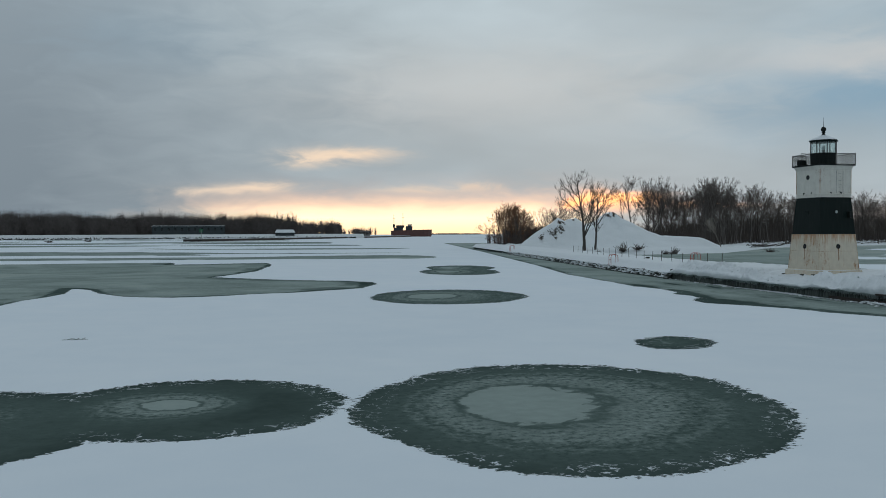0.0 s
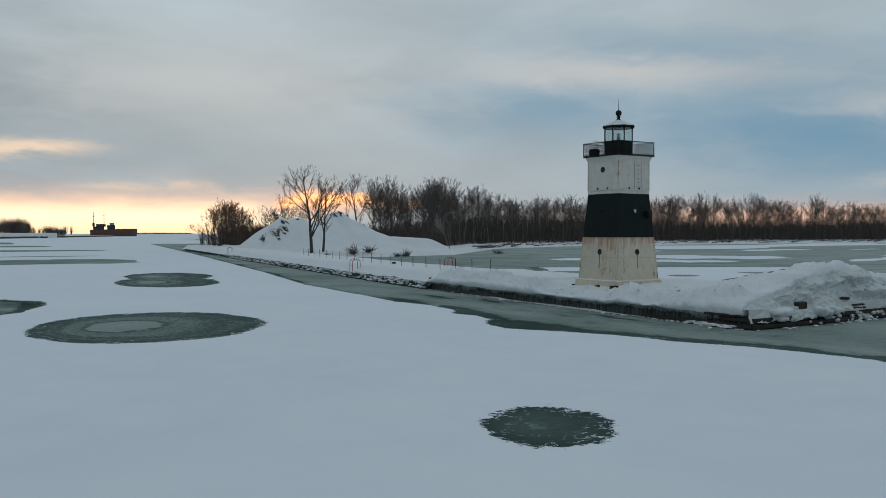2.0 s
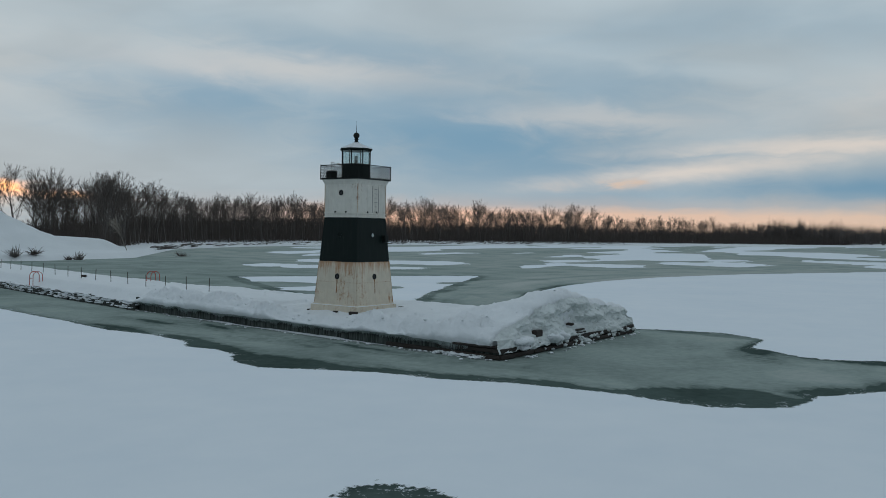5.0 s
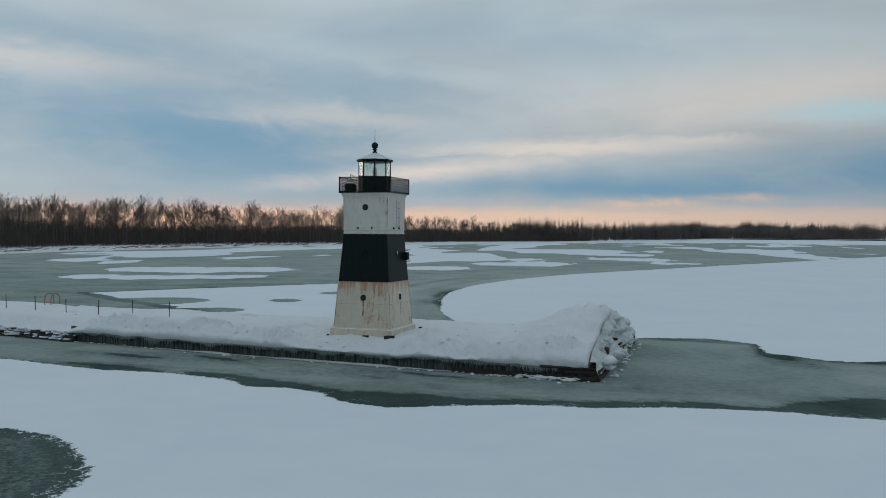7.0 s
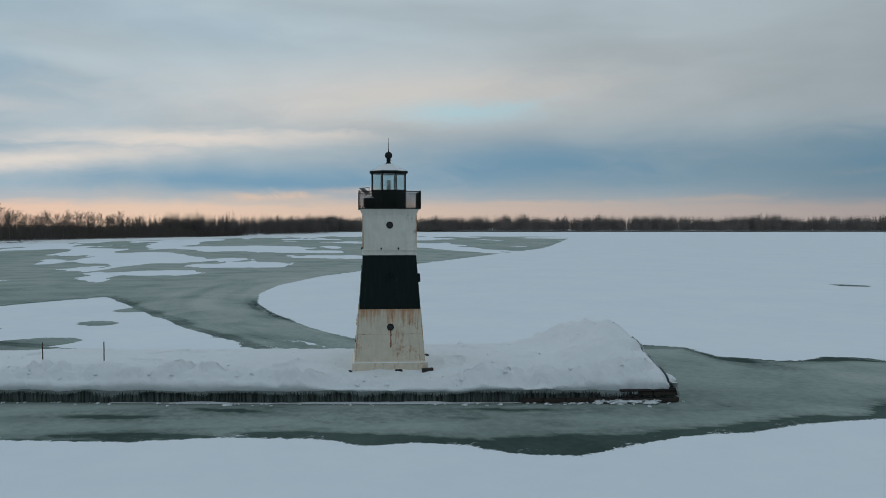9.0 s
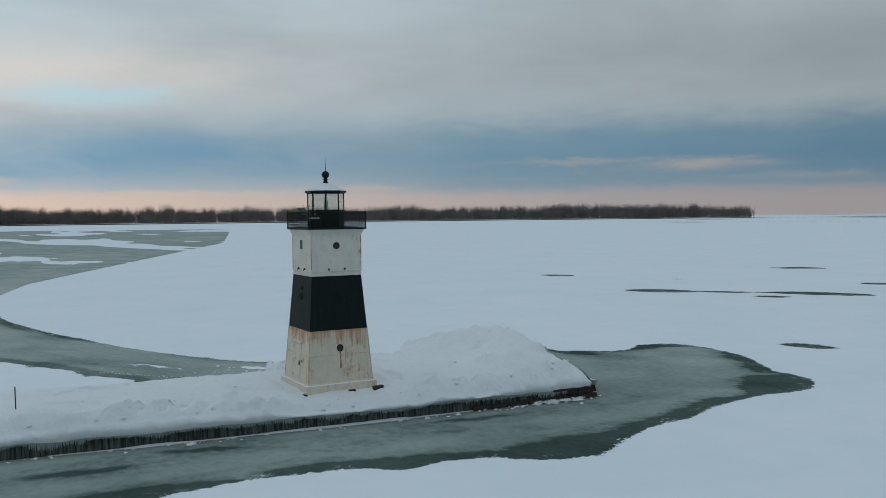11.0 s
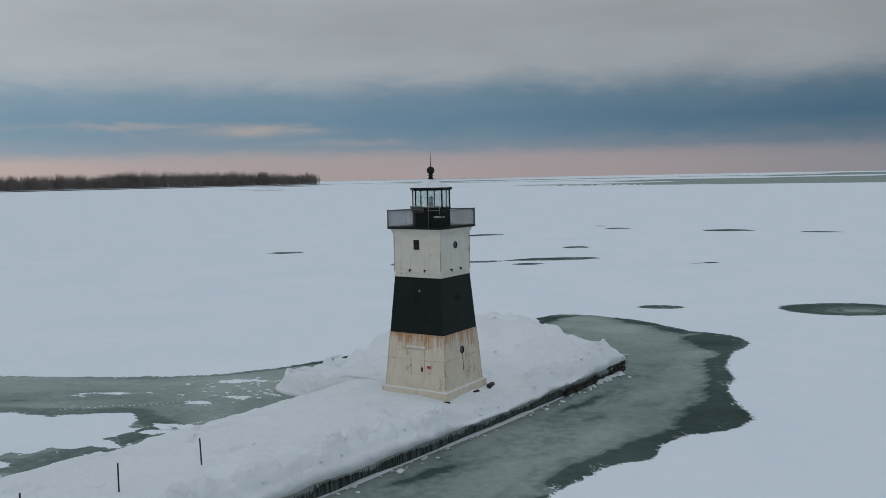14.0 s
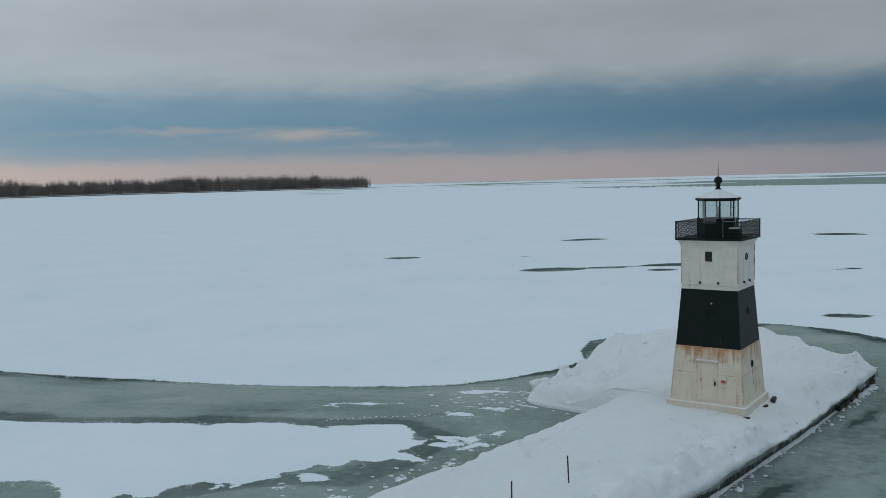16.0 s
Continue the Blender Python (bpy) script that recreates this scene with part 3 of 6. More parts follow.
# smaller pools far out on the lake, seen flat
FAR_POOLS = ((72.0, -68.0, 3.2, 2.0, 48), (41.5, -61.5, 4.6, 2.2, 50), (36.0, -66.5, 3.0, 1.2, 55), (28.0, -74.0, 6.6, 2.0, 55), (28.5, -66.5, 2.4, 1.2, 50),
             (62.0, -113.0, 5.0, 2.6, 50), (33.0, -93.0, 2.8, 1.8, 50), (22.0, -139.0, 7.5, 3.2, 60), (44.0, -140.0, 4.0, 2.0, 55), (8.0, -76.0, 2.0, 1.2, 60),
             (1.2, -38.0, 1.9, 1.0, 65), (-12.8, -43.2, 5.3, 3.4, 65), (-33.0, -120.0, 6.0, 3.0, 70), (90.0, -60.0, 1.6, 0.9, 45), (54.0, -78.0, 1.6, 0.9, 45),
             (31.0, -160.0, 5.5, 2.4, 58), (3.0, -141.0, 6.0, 2.2, 66), (52.0, -146.0, 3.6, 1.4, 52), (44.5, -99.0, 1.7, 0.9, 50), (-22.0, -150.0, 4.5, 1.8, 72))


def lake_fields(x, y):
    cover = np.full(x.shape, 40.0)
    frost_sheen = 0.5 + 0 * x
    pool = np.full(x.shape, 2.0)
    for i, (cx, cy, a, b, turn) in enumerate(POOLS + FAR_POOLS):
        wx = x + 0.5 * (vnoise(x * 0.35, y * 0.35, 90 + i) - 0.5)
        d, rho = ellipse(wx, y, cx, cy, a, b, turn)
        # the heart lies a little off the middle
        d2, heart = ellipse(wx, y, cx - 0.20 * a, cy + 0.08 * a, a, b, turn)
        heart = heart * (0.80, 1.7, 1.2)[i] if i < 3 else heart
        k = smooth(0.30, 0.95, rho)
        if a < 2.5:
            heart, rho = 0.62 + 0.36 * heart, 0.62 + 0.38 * rho
        # older pools have frosted over paler
        pale = 0.80 if i in (4, 6, 7) else 0.93 if i == 0 else 1.0
        r = np.where(d < 1.5, pale * (heart * (1 - k) + rho * k), 2.0)
        pool = np.where(d < cover, np.minimum(r, 1.05 + np.maximum(d, 0)), pool)
        cover = np.where(d < cover, d, cover)
    gx = x + 1.6 * (fnoise(x * 0.2, y * 0.12, 81, 3) - 0.5)
    gy = y + 2.5 * (fnoise(x * 0.15, y * 0.10, 82, 3) - 0.5)
    grey = polygon_distance(gx, gy, GREY_ICE)
    pool = np.where(grey < cover, 2.0, pool)
    frost_sheen = np.where(grey < 0.5, 0.16 + 0.34 * smooth(0.6, 1.0, -grey + 1.2 * (vnoise(x * 0.2, y * 0.2, 6) - 0.5)) + 0.16 * smooth(2.6, 3.4, -grey + 2.5 * (vnoise(x * 0.12, y * 0.12, 7) - 0.5)), frost_sheen)
    tongue = smooth(0.485, 0.515, fnoise(x * 0.07 + 4.0, y * 0.085, 84, 4))
    frost_sheen = np.where(grey < 0.0, frost_sheen - 0.13 * tongue * smooth(0.0, 1.5, -grey), frost_sheen)
    cover = np.minimum(cover, grey)
    lead = polygon_distance(x, y, LEAD)
    pool = np.where(lead < np.minimum(cover, 0.3), 2.0, pool)
    cover = np.minimum(cover, lead)
    # dark young ice in lobes along the outer edge, paler older ice within
    wx = x + 1.5 * (fnoise(x * 0.45, y * 0.45, 5, 4) - 0.5)
    wy = y + 2.2 * (fnoise(x * 0.40, y * 0.40, 6, 4) - 0.5)
    young = np.full(x.shape, 9.0)
    for cx, cy, a, b, turn in DARK_ICE:
        young = np.minimum(young, ellipse(wx, wy, cx, cy, a, b, turn)[0])
    young = np.minimum(young, -lead - 0.14 - 0.8 * np.clip(fnoise(x * 0.16, y * 0.16, 55, 3) - 0.45, 0, 1) * 3)
    pale = smooth(-0.06, 0.12, young)
    pale2 = smooth(0.5, 1.1, young + 1.6 * (fnoise(x * 0.22, y * 0.22, 56, 4) - 0.5))
    heart = smooth(0.2, -0.3, ellipse(wx, wy, 3.0, -27.2, 4.2, 2.3, 115)[0])
    frost_sheen = np.where(lead < 0.5, 0.165 + 0.28 * pale + 0.14 * pale2 + 0.14 * heart * pale, frost_sheen)
    # paler out in the bay, standing in for sky reflected at a low angle
    far = smooth(30, 100, x)
    frost_sheen = np.where(lead < 0.5, frost_sheen * (1 - far) + (0.82 + 0.4 * (fnoise(x * 0.02, y * 0.03, 58, 3) - 0.5)) * far, frost_sheen)
    # bands of older and younger ice running along the floe's edge
    swirl = fnoise(lead * 0.42 + 0.02 * y, (x + y) * 0.035, 59, 4) - 0.5
    east = smooth(9, 16, x) * smooth(-16, -8, lead) * smooth(120, 60, x)
    frost_sheen = np.where(lead < 0.5, frost_sheen + 1.1 * swirl * east + 0.10 * east, frost_sheen)
    # snow lying on the bay's ice, ragged towards the pier
    isle = polygon_distance(x, y, BAY_SNOW)
    rag = (fnoise(x * 0.85, y * 0.85, 33, 5) - 0.50) * 5.0 * smooth(30, 12, x) * smooth(-0.5, 1.5, (y - 7.5) - 0.35 * (x - 12)) + 1.2 * (fnoise(x * 0.2, y * 0.2, 34, 3) - 0.5)
    snow = -isle + rag
    ux, uy = x + 9 * (fnoise(x * 0.06, y * 0.06, 36, 3) - 0.5), y + 9 * (fnoise(x * 0.06, y * 0.06, 37, 3) - 0.5)
    for cx, cy, a, b in BAY_HOLES:
        snow = np.minimum(snow, ellipse(x + 0.35 * (ux - x), y + 0.35 * (uy - y), cx, cy, a, b, 68)[0])
    along, across = 0.927 * x + 0.375 * y, 0.927 * y - 0.375 * x
    torn = 11 * (fnoise(along * 0.05, across * 0.30, 39, 5) - 0.5) * smooth(40, 80, x)
    for cx, cy, a, b in BAY_STRIPS:
        snow = np.maximum(snow, -ellipse(ux, uy, cx, cy, a, b, 68)[0] + torn)
    ring = smooth(0.3, -0.2, -isle - 0.3) * smooth(1.7, 1.2, isle + 1.6 * (fnoise(x * 0.3, y * 0.3, 38, 3) - 0.5)) * (lead < 0)
    frost_sheen = np.where(ring > 0.02, frost_sheen * (1 - 0.7 * ring) + 0.7 * 0.26 * ring, frost_sheen)
    cover = np.maximum(cover, np.minimum(snow, 3.0 - 0 * snow))
    streak = fnoise(x * 0.012 + y * 0.010, y * 0.045 - x * 0.012, 12, 4)
    bay = smooth(110, 210, x) * smooth(2, 8, -lead)
    cover = np.maximum(cover, np.where(bay > 0.01, (streak - 0.535) * 60 * bay - (1 - bay) * 4, -99))
    # broken crumbs of snow near the pier's landward corner
    crumb = fnoise(x * 0.5 + y * 0.2, y * 1.3 - x * 0.35, 35, 4)
    near = smooth(3.0, 1.0, np.abs(ellipse(x, y, 13.0, 1.6, 5.0, 1.6, 50)[1]))
    cover = np.where(near > 0.05, np.maximum(cover, (crumb - 0.63) * 4 * near - (1 - near)), cover)
    crumb = fnoise(x * 0.9, y * 0.9, 36, 3)
    near = smooth(2.6, 0.8, np.abs(ellipse(x, y, 10.2, 11.5, 5.5, 1.6, 12)[1]))
    cover = np.where(near > 0.05, np.maximum(cover, (crumb - 0.66) * 4 * near - (1 - near)), cover)
    # bands of bare ice far out towards the open lake
    reach, bear = np.hypot(x, y), np.degrees(np.arctan2(x, y))
    open_lake = smooth(600, 900, reach) * smooth(128, 140, bear) * (x > -400) * (y < 0)
    bands = fnoise(bear * 0.06 + 3.0, reach * 0.0042, 91, 4) + 0.10 * smooth(160, 174, bear)
    cover = np.where((open_lake > 0.5) & (bands > 0.56), -4.0, cover)
    frost_sheen = np.where((open_lake > 0.5) & (bands > 0.56), 0.62, frost_sheen)
    # streaks over the far channel
    chan = smooth(66, 100, y) * smooth(5, 15, pier_west(np.minimum(y, 190)) - x - 8)
    s2 = fnoise(x * 0.010, y * 0.05 + x * 0.01, 44, 4)
    cover = np.where(chan > 0.02, np.minimum(np.maximum(cover, (0.50 - s2) * 60 * chan - (1 - chan) * 30), (0.53 - s2) * 70 + (1 - chan) * 12), cover)
    pool = np.where(chan > 0.02, 2.0, pool)
    return cover, np.clip(frost_sheen, 0, 1), pool


def spaced(lo, hi, step, reach, grow):
    core = list(np.arange(lo, hi + step / 2, step))
    s, v = step, hi
    while v < reach:
        s *= grow
        v += s
        core.append(v)
    s, v = step, lo
    while v > -reach:
        s *= grow
        v -= s
        core.insert(0, v)
    return np.array(core)




def build_lake():
    gx, gy = spaced(-56.0, 34.0, 0.33, 5200.0, 1.085), spaced(-46.0, 62.0, 0.33, 5200.0, 1.075)
    nx, ny = len(gx), len(gy)
    x, y = np.meshgrid(gx, gy)
    x, y = x.ravel(), y.ravel()
    cover, frost_sheen, pool = lake_fields(x, y)
    z = 0.05 * smooth(-0.2, 0.8, cover) + 0.05 * (fnoise(x * 0.12, y * 0.12, 3, 3) - 0.5) * smooth(0.5, 3, cover)
    i = np.arange(nx * ny).reshape(ny, nx)
    quads = np.stack([i[:-1, :-1], i[:-1, 1:], i[1:, 1:], i[1:, :-1]], -1).reshape(-1, 4)
    me = bpy.data.meshes.new("ground")
    me.vertices.add(nx * ny)
    me.vertices.foreach_set("co", np.stack([x, y, z], 1).ravel())
    me.loops.add(quads.size)
    me.loops.foreach_set("vertex_index", quads.ravel())
    me.polygons.add(len(quads))
    me.polygons.foreach_set("loop_start", np.arange(len(quads)) * 4)
    me.update(calc_edges=True)
    for key, values in (("cover", cover), ("frost_sheen", frost_sheen), ("pool", pool)):
        a = me.attributes.new(key, "FLOAT", "POINT")
        a.data.foreach_set("value", values.astype(np.float32))
    me.materials.append(LAKE)
    me.polygons.foreach_set("use_smooth", [True] * len(quads))
    ob = new("ground", me)
    tagged(ob, "frozen lake of grey ice partly covered with windblown snow", "lake ice", kind="structure")


build_lake()


# a line of paw-sized prints and crumbs of snow on the bay's ice
def build_crumbs():
    rng = random.Random(15)
    bm = bmesh.new()
    trail = [(17.5, 8.5), (15.9, 6.9), (13.6, 5.2), (11.8, 1.6)]
    spots = []
    for (ax, ay), (bx, by) in zip(trail, trail[1:]):
        n = int(math.hypot(bx - ax, by - ay) / 0.28)
        for i in range(n):
            k = i / n
            spots.append((ax + (bx - ax) * k + (0.05 if i % 2 else -0.05), ay + (by - ay) * k + rng.gauss(0, 0.03), 0.07, 0.2))
    for i in range(70):
        spots.append((rng.gauss(12.2, 1.8), rng.gauss(0.8, 1.2), rng.uniform(0.04, 0.16), 0.35))
    for i in range(70):
        y = rng.uniform(6, 18)
        spots.append((float(pier_east(y)) + rng.uniform(0.6, 4.5), y, rng.uniform(0.04, 0.2) ** 1.2, 0.35))
    for x, y, r, flat in spots:
        if x < pier_east(y) + 0.2:
            continue
        vs = bmesh.ops.create_icosphere(bm, subdivisions=1, radius=1.0)["verts"]
        o = Vector((x, y, 0))
        for v in vs:
            q = 1 + 0.5 * noise.noise(v.co * 1.6 + o)
            v.co = Vector((x + v.co.x * r * q * 1.3, y + v.co.y * r * q, 0.02 + v.co.z * r * flat))
    ob = mesh_object("snow_crumbs", bm, SNOW, smooth=True)
    tagged(ob, "line of snowy prints and crumbs on grey ice", "snow crumbs", kind="stuff")


build_crumbs()

# ---------------- the pier ----------------
def pier_height(x, y):
    """Height of the snow on the pier."""
    w, e = x - pier_west(y), pier_east(y) - x
    s = y + 12.95
    top = 1.40 + 0.16 * smooth(0.0, 3.5, w) - 0.15 * smooth(14, 24, y) + 0.10 * (fnoise(x * 0.5, y * 0.35, 7, 4) - 0.5)
    # drift ridge along the channel lip, with scoops blown out of it
    ridge = np.exp(-((w - 0.85 - 0.4 * np.sin(y * 0.55)) / 0.6) ** 2)
    top = top + ridge * (0.10 + 0.8 * (fnoise(y * 0.5, y * 0 + 2.5, 9, 4) - 0.44)) * (1 - 0.75 * smooth(5.0, 2.5, np.abs(y))) * smooth(24, 18, y) * smooth(-12.9, -10.5, y) * (1 - 0.35 * smooth(2.0, 5.0, y))
    near = np.exp(-((w - 1.1) / 1.0) ** 2) * smooth(20, 14, y) + 0.25 * smooth(4.5, 2.0, w) * smooth(20, 14, y)
    sharp = 1 - np.abs(2 * fnoise(x * 0.75 + 0.3 * y, y * 0.6, 27, 4) - 1)
    near = near * smooth(2.3, 3.6, np.maximum(np.abs(x), np.abs(y))) * smooth(-12.9, -10.0, y) * (1 - 0.35 * smooth(2.0, 5.0, y))
    top = top + (0.62 * (sharp - 0.74) + 0.5 * (fnoise(x * 1.7, y * 1.4, 28, 4) - 0.5)) * near * (1 - 0.6 * smooth(5.5, 3.0, np.abs(y)))
    top = top + 0.09 * (fnoise(x * 2.4, y * 2.0, 47, 3) - 0.5)
    top = top - 0.14 * smooth(0.66, 0.72, fnoise(x * 0.9, y * 0.9, 29, 3)) * smooth(1.5, 2.5, w)
    top = top - 0.16 * smooth(3.0, 2.0, np.maximum(np.abs(x), np.abs(y)))
    # broken crust standing along the lip, with blown hollows behind it
    crust = smooth(0.30, 0.50, fnoise(y * 0.33, y * 0 + 5.5, 95, 4)) * smooth(20, 17, y) * smooth(-13.0, -11.8, y) * (1 - 0.6 * smooth(4.5, 2.5, np.abs(y)))
    rough = 1 - np.abs(2 * fnoise(x * 1.9 + 0.5 * y, y * 1.7, 96, 4) - 1)
    band = np.exp(-((w - 0.48 - 0.25 * np.sin(y * 0.9)) / 0.55) ** 2)
    top = top + crust * band * (1.0 * (rough - 0.62) + 0.08)
    top = top - 0.22 * crust * np.exp(-((w - 1.35) / 0.5) ** 2) * smooth(0.35, 0.65, fnoise(x * 0.9, y * 0.9, 97, 3))
    top = top - 0.26 * smooth(5.0, 2.5, np.abs(y)) * smooth(-2.0, -2.9, x)
    top = top - 0.30 * np.exp(-((y + 6.6) / 2.6) ** 2) * smooth(5.0, 2.0, w)
    # ploughed bank over the pier's end
    along = (0.12 + 0.88 * smooth(-4.4, 2.2, x)) * (1 - 0.42 * smooth(5.0, 5.9, x + 0.25 * np.sin(y * 2.0))) * (1 - 0.74 * smooth(6.2, 9.4, x)) * (1 - 0.5 * smooth(9.6, 11.5, x))
    across = smooth(-7.0, -11.6, y + 0.9 * np.sin(x * 0.7)) ** 1.4
    crag = fnoise(x * 0.6, y * 0.75, 21, 4)
    top = top + 1.38 * along * across * (0.86 + 0.5 * (crag - 0.35))
    folds = 1 - np.abs(2 * fnoise(x * 0.7 + 0.25 * y, y * 0.8, 43, 4) - 1) - 0.72
    top = top + 0.6 * folds * across * smooth(-4.5, -1.0, x)
    top = top + (0.34 * (fnoise(x * 1.6, y * 1.6, 37, 4) - 0.5) + 0.08 * (fnoise(x * 4.5, y * 4.5, 39, 2) - 0.5)) * across * smooth(-2, 2, x)
    # low ledge on the lake side
    ledge = smooth(5.5, 7.2, x) * smooth(0.5, -1.0, y) * smooth(-12.0, -8.0, y)
    top = top - (0.92 + 0.3 * smooth(8.0, 11.0, x)) * ledge * (0.8 + 1.6 * (fnoise(x * 0.8, y * 0.8, 14, 4) - 0.5))
    # the ledge's landward edge
    top = top - (top - 0.2) * smooth(5.0, 5.6, x) * smooth(0.8, 0.1, 0.7 - y + 0.5 * (fnoise(x * 1.2, y * 0.3, 66, 3) - 0.5)) * (y > -2) * (y < 7)
    # edges
    far = smooth(18, 22, y)
    lip_w = 0.42 * np.exp(-np.maximum(w, 0) / 0.30) + far * ((top - 0.48) * smooth(1.5, -0.1, w + 0.35 * (fnoise(x * 0.8, y * 0.5, 63, 3) - 0.5)) - 0.42 * np.exp(-np.maximum(w, 0) / 0.30))
    lip_e = (top - 0.2) * smooth(np.where(y > 0.9, 0.35, 0.8), 0.0, e + np.where(y > 0.9, 0.12, 0.5) * (fnoise(x * 1.3, y * 1.3, 65, 3) - 0.5)) ** 1.1
    lip_s = (0.22 * (top - 0.5)) * np.exp(-np.maximum(s, 0) / 0.18)
    return np.maximum(top - lip_w - lip_s - lip_e, 0.12)


def grid_mesh(name, xs, ys, height, mat, parent=None, skirt=None):
    """A height sheet over columns that run between two edges: xs(y) gives the row's x values."""
    verts, faces, n = [], [], None
    for y in ys:
        row = xs(y)
        n = len(row)
        zz = height(np.array(row), np.full(len(row), y))
        verts += [(float(a), float(y), float(b)) for a, b in zip(row, zz)]
    for j in range(len(ys) - 1):
        for i in range(n - 1):
            a = j * n + i
            faces.append((a, a + 1, a + n + 1, a + n))
    if skirt is not None:
        rim = [i for i in range(n)] + [j * n + n - 1 for j in range(1, len(ys))] + [(len(ys) - 1) * n + i for i in range(n - 2, -1, -1)] + [j * n for j in range(len(ys) - 2, 0, -1)]
        base = len(verts)
        for k in rim:
            x, y, z = verts[k]
            out = -1.0 if x < pier_west(y) + 1 else 0.3
            low = min(z - 0.05, skirt(verts[k]))
            roll = 0.05 + 0.10 * float(fnoise(np.array(y * 2.3), np.array(6.0), 19, 3))
            verts.append((x + out * roll, y, z * 0.5 + low * 0.5))
        m = len(rim)
        for k in rim:
            x, y, z = verts[k]
            low = min(z - 0.05, skirt(verts[k]))
            verts.append((x + 0.07 * (x < pier_west(y) + 1), y, low))
        for k in range(m):
            j = (k + 1) % m
            faces.append((rim[k], base + k, base + j, rim[j]))
            faces.append((base + k, base + m + k, base + m + j, base + j))
    return raw_object(name, verts, faces, mat, parent, True)


def lip_out(y):
    """How far the snow hangs out over the channel wall."""
    return 0.02 + 0.14 * float(fnoise(np.array(y * 0.9), np.array(1.7), 8, 3)) + 0.12 * float(fnoise(np.array(y * 3.7), np.array(2.9), 10, 3))


def lip_hem(y):
    """Height of the snow lip's lower edge."""
    return 0.60 - 0.16 * float(smooth(18.5, 20.5, np.array(y))) + 0.26 * (float(fnoise(np.array(y * 0.7), np.array(4.4), 18, 5)) - 0.5)


def build_pier():
    rng = random.Random(4)
    pier = new("pier")
    tagged(pier, "snow-covered concrete pier with an icicle-hung channel wall", "pier", kind="structure")
    # wall body in blocks along the channel side
    ys = [-13.3 + 3.05 * i for i in range(12)] + [26.0 + 9.1 * i for i in range(19)]
    for a, b in zip(ys, ys[1:]):
        bm = bmesh.new()
        inset, top = (0.10 if a < 20 else 0.28) + rng.uniform(0, 0.05), 0.92 - (0.56 if a > 20 else 0.3 if a < -13 else 0.24 if a < 4 else 0.0)
        pts = [(pier_west(a) + inset, a + 0.012), (pier_west(b) + inset, b - 0.012), (min(pier_east(b) - 1.0, 5.0 + 0.15 * max(b, 0)), b - 0.012), (min(pier_east(a + 0.01) - 1.0, 5.0 + 0.15 * max(a, 0)), a + 0.012)]
        lo = [bm.verts.new((float(p), float(q), -0.5)) for p, q in pts]
        hi = [bm.verts.new((float(p), float(q), top)) for p, q in pts]
        bm.faces.new(lo[::-1]), bm.faces.new(hi)
        for i in range(4):
            bm.faces.new((lo[i], lo[(i + 1) % 4], hi[(i + 1) % 4], hi[i]))
        bmesh.ops.recalc_face_normals(bm, faces=bm.faces)
        part("wall_block", bm, CONCRETE, pier)
    # timbers bolted along the foot of the end
    for k, (z, out, y1) in enumerate(((0.14, 0.07, -6.0), (0.44, 0.03, -9.5))):
        bm = bmesh.new()
        n = 7
        for i in range(n):
            ya, yb = -13.35 + (y1 + 13.35) * i / n, -13.35 + (y1 + 13.35) * (i + 0.985) / n
            box(bm, float(pier_west(ya)) - out, float(pier_west(ya)) + 0.14, ya, yb, z - 0.10, z + 0.10, 0.02)
        part("timber_waler", bm, TIMBER, pier, "dark soaked timber waler")
        bm = bmesh.new()
        for i in range(5):
            xa = -4.7 + 3.2 * i
            box(bm, xa, xa + 3.15, -13.42 - out, -13.2, z - 0.10, z + 0.10, 0.02)
        part("end_timber", bm, TIMBER, pier, "dark soaked timber across the pier's end")
    # snow cover, fine near the tower and coarser away
    yy = list(np.arange(-12.93, 24.0, 0.15)) + list(np.geomspace(24.2, 190.5, 120))

    def cols(y):
        w, e = float(pier_west(y)), float(pier_east(y))
        lip = lip_out(y)
        u = np.concatenate([np.linspace(0, 0.25, 26), np.linspace(0.26, 0.8, 36), np.linspace(0.81, 1, 20)])
        return list(w - lip + u * (e - w + lip))
    cover = grid_mesh("snow_cover", cols, yy, pier_height, SNOW, pier, lambda v: lip_hem(v[1]) - 0.6 * (v[0] > pier_west(v[1]) + 3))
    cover["label"] = "wind-scooped snow on the pier"
    # icicles under the lip
    verts, faces = [], []
    for i in range(5200):
        y = rng.uniform(-11.5, 19.5)
        x = float(pier_west(y)) - lip_out(y) + rng.uniform(0.0, 0.14)
        z, r = lip_hem(y) + 0.03, rng.uniform(0.006, 0.02)
        h = 0.04 + rng.uniform(0.05, 0.50) * max(0.05, float(fnoise(np.array(y * 0.9), np.array(9.0), 41, 4)) - 0.12)
        k = len(verts)
        verts += [(x - r, y - r, z), (x + r, y - r, z), (x, y + r, z), (x, y, z - h)]
        faces += [(k, k + 1, k + 3), (k + 1, k + 2, k + 3), (k + 2, k, k + 3)]
    ice = raw_object("icicles", verts, faces, ICICLE, pier)
    tagged(ice, "row of pale icicles", kind="stuff")
    # crusted ice and snow lumps over the end and along the wall's foot
    def lumps(name, places, mat, label):
        bm = bmesh.new()
        for x, y, z, r, flat in places:
            k = bmesh.ops.create_icosphere(bm, subdivisions=2, radius=1.0)["verts"]
            o = Vector((rng.uniform(0, 50), rng.uniform(0, 50), 0))
            for v in k:
                q = 1 + 0.75 * noise.noise(v.co * 1.3 + o) + 0.35 * noise.noise(v.co * 3.1 + o)
